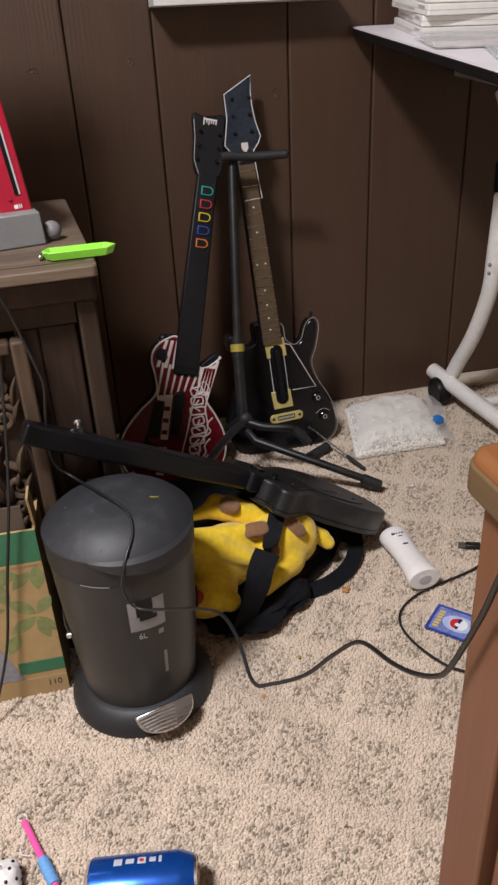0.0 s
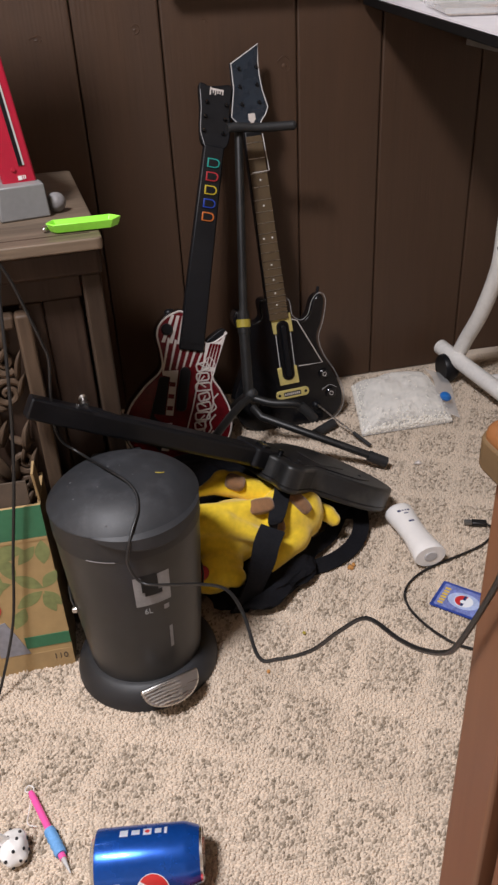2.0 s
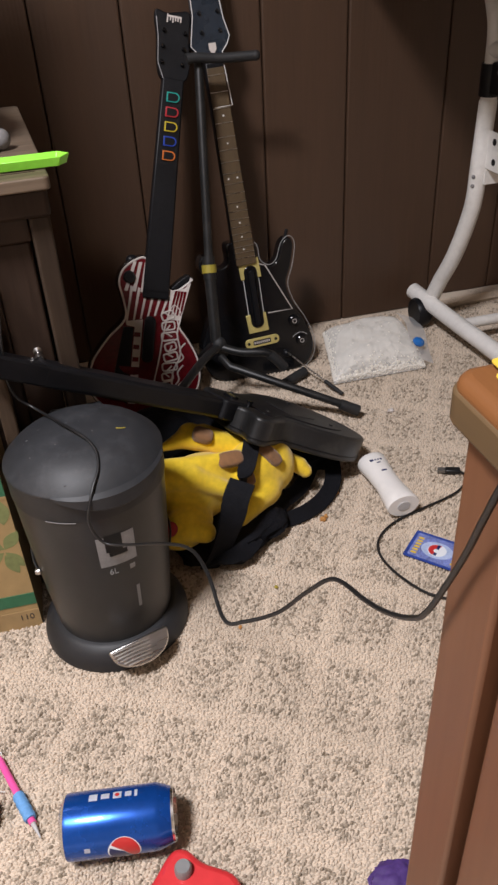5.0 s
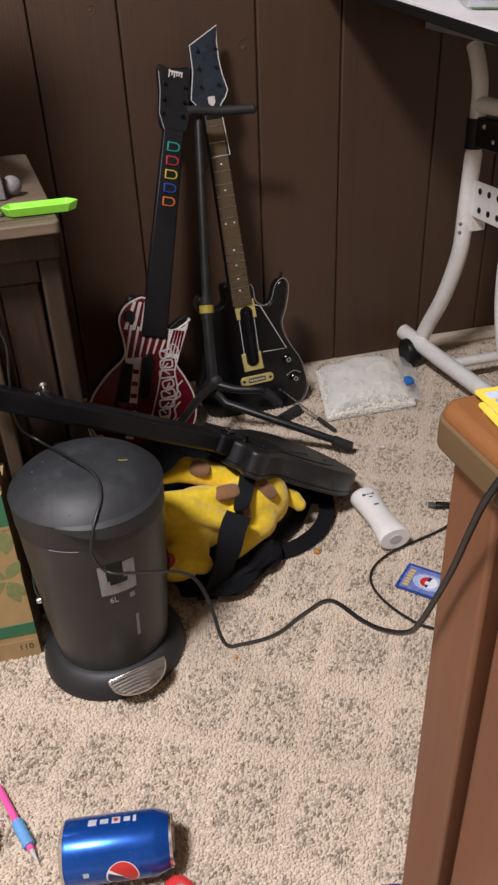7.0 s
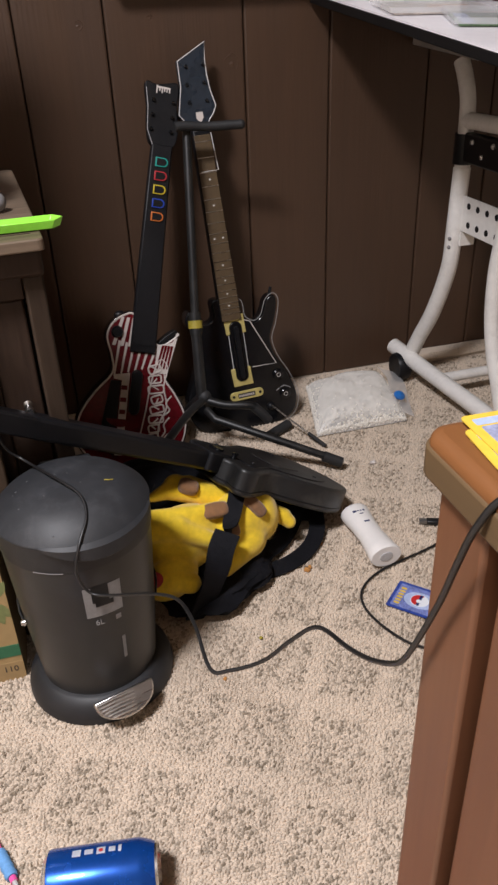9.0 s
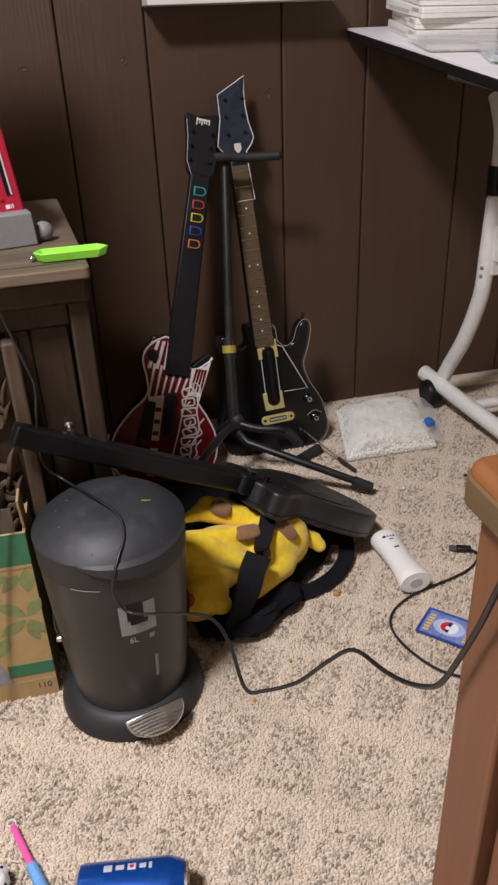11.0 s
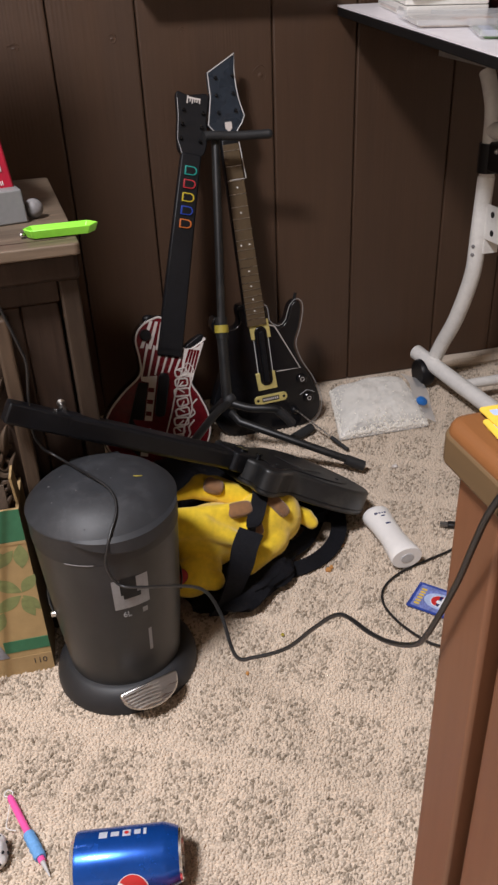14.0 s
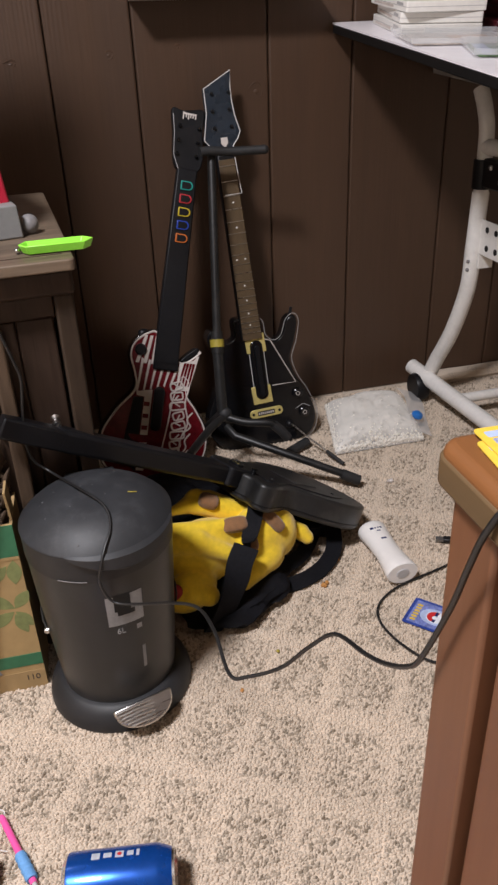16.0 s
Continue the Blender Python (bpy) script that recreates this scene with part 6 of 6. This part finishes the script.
# crumbs
for k, (x, y, r, mt, lab) in enumerate(((0.398, 0.978, 0.006, M_CRUMB, "orange snack crumb on the carpet"), (0.355, 0.920, 0.006, M_CRUMB, "orange snack crumb on the carpet"), (0.362, 0.926, 0.004, M_CRUMB, "orange snack crumb on the carpet"),
                                        (0.236, 0.798, 0.0035, M_LABELYELLOW, "small yellow crumb on the carpet"), (0.598, 1.187, 0.007, M_OFFWHITE, "pale crumb on the carpet"), (0.742, 1.195, 0.004, M_BLACK, "small black fleck on the carpet"),
                                        (0.165, 0.74, 0.003, M_CRUMB, "orange snack crumb on the carpet"))):
    bm = ball((0, 0, 0), (r, r * 0.8, r * 0.6), None, None, 10, 8)
    for v in bm.verts:
        v.co *= 1 + 0.5 * noise.noise(v.co * 400 + Vector((k, 0, 0)))
    solo("crumb", bm, mt, lab, "crumb", pose(x, y, 0.0058, 0, 0, 40 * k), group="crumbs on the carpet")

# strip of carpet turned up along the wall under the desk
bm = bmesh.new()
rows = []
for i in range(41):
    x = 0.87 + 0.48 * i / 40
    w = 0.006 * noise.noise(Vector((x * 9, 0, 0)))
    rows.append([bm.verts.new((x, WALL - 0.004 - dy, z + w * (z > 0.005))) for dy, z in ((0, 0.002), (0, 0.026), (0.014, 0.031), (0.032, 0.026), (0.040, 0.012), (0.034, 0.002))])
for a, b in zip(rows, rows[1:]):
    for k in range(5):
        bm.faces.new((a[k], a[k + 1], b[k + 1], b[k]))
bm.faces.new(rows[0])
bm.faces.new(rows[-1])
solo("carpet_strip", bm, carpet_material("carpet_edge", False), "turned-up beige carpet edge along the wall", "carpet", kind="structure")

# ceiling lamp over the room
fix = thing("ceiling_lamp", "round white ceiling lamp", "lamp", pose(LAMP[0], LAMP[1], 0))
part("housing", lathe([(0, H - 0.001), (0.20, H - 0.001), (0.20, H - 0.035), (0.185, H - 0.040), (0, H - 0.040)], 40), M_LAMP, fix)


# ---- planks of the panelled wall ----
SEAMS = [X0, -1.52, -1.31, -1.13, -0.95, -0.72, -0.54, -0.36, -0.18, 0.049, 0.214, 0.484, 0.666, 0.894, 1.06, 1.33, 1.51, 1.74, 1.92, X1]
for a, b in zip(SEAMS, SEAMS[1:]):
    part("plank", box(a + 0.0011, b - 0.0011, WALL, WALL + 0.0118, 0.001, H - 0.001), M_PANEL, wall_north, smooth=False, bevel=0.004, segments=2)

# knots pressed into the panels, uneven rings round a small boss
rng_knot = random.Random(12)
for (x, z, rx, rz) in ((0.164, 0.793, 0.009, 0.007), (0.455, 0.716, 0.014, 0.015), (0.300, 0.800, 0.006, 0.005), (-0.02, 0.785, 0.012, 0.006)):
    wob = [1 + rng_knot.uniform(-0.16, 0.16) for k in range(9)]
    ring_pts = spline([(x + rx * w * math.cos(2 * math.pi * k / 9), WALL + 0.0006, z + rz * w * math.sin(2 * math.pi * k / 9)) for k, w in enumerate(wob)], 4, True)
    part("knot", tube(ring_pts, [0.0019 * (0.55 + 0.45 * math.sin(k * 0.23 + x * 40)) for k in range(len(ring_pts))], 6, closed=True), M_PANEL, wall_north)
    part("knot", ball((x + 0.12 * rx, WALL + 0.0014, z - 0.15 * rz), (rx * 0.5, 0.0022, rz * 0.42), None, None, 14, 8), M_PANEL, wall_north)

# ---- carpet loops ----
rng = np.random.default_rng(5)


def carpet(name, x0, x1, y0, y1, step, height, material, skip=None):
    """Loop pile as one mesh: each loop a small leaning dome."""
    nx, ny = int((x1 - x0) / step), int((y1 - y0) / step)
    gx, gy = np.meshgrid(np.arange(nx), np.arange(ny))
    px = x0 + (gx + 0.5 * (gy % 2)).ravel() * step
    py = y0 + gy.ravel() * step
    n = px.size
    px = px + rng.uniform(-0.4, 0.4, n) * step
    py = py + rng.uniform(-0.28, 0.28, n) * step
    hh = height * rng.uniform(0.55, 1.15, n)
    ang = rng.normal(0.35, 0.55, n)
    ra, rb = step * rng.uniform(0.65, 1.0, n), step * rng.uniform(0.36, 0.52, n)
    lx, ly = rng.normal(0, 0.25, n) * step, rng.normal(0, 0.25, n) * step
    k = 5
    verts = np.zeros((n, 2 * k + 1, 3))
    for j in range(k):
        t = 2 * np.pi * j / k
        ex, ey = ra * np.cos(t), rb * np.sin(t)
        wx, wy = ex * np.cos(ang) - ey * np.sin(ang), ex * np.sin(ang) + ey * np.cos(ang)
        verts[:, j] = np.stack([px + wx, py + wy, np.full(n, -0.001)], 1)
        verts[:, k + j] = np.stack([px + lx * 0.6 + wx * 0.72, py + ly * 0.6 + wy * 0.72, hh * 0.72], 1)
    verts[:, 2 * k] = np.stack([px + lx, py + ly, hh], 1)
    faces = []
    base = []
    for j in range(k):
        i = (j + 1) % k
        base.append((j, i, k + i, k + j))
    tris = [(k + j, k + (j + 1) % k, 2 * k) for j in range(k)]
    off = (np.arange(n) * (2 * k + 1))[:, None, None]
    q = (np.array(base)[None] + off).reshape(-1, 4)
    t3 = (np.array(tris)[None] + off).reshape(-1, 3)
    me = bpy.data.meshes.new(name)
    me.vertices.add(n * (2 * k + 1))
    me.vertices.foreach_set("co", verts.ravel())
    nl = q.size + t3.size
    me.loops.add(nl)
    me.polygons.add(len(q) + len(t3))
    me.loops.foreach_set("vertex_index", np.concatenate([q.ravel(), t3.ravel()]).astype(np.int32))
    starts = np.concatenate([np.arange(len(q)) * 4, q.size + np.arange(len(t3)) * 3]).astype(np.int32)
    me.polygons.foreach_set("loop_start", starts)
    me.polygons.foreach_set("use_smooth", np.ones(len(starts), dtype=bool))
    me.update(calc_edges=True)
    me.validate()
    me.materials.append(material)
    ob = new(name, me)
    return tagged(ob, "beige carpet loops with grey-brown flecks that partly paint gap shade", "carpet", kind="stuff")


M_TUFT = carpet_material("carpet_loops", True)
carpet("carpet_loops", -0.42, 0.80, 0.30, 1.02, 0.0038, 0.0050, M_TUFT)
carpet("carpet_loops", 0.10, 1.45, 1.02, WALL - 0.004, 0.0046, 0.0045, M_TUFT)
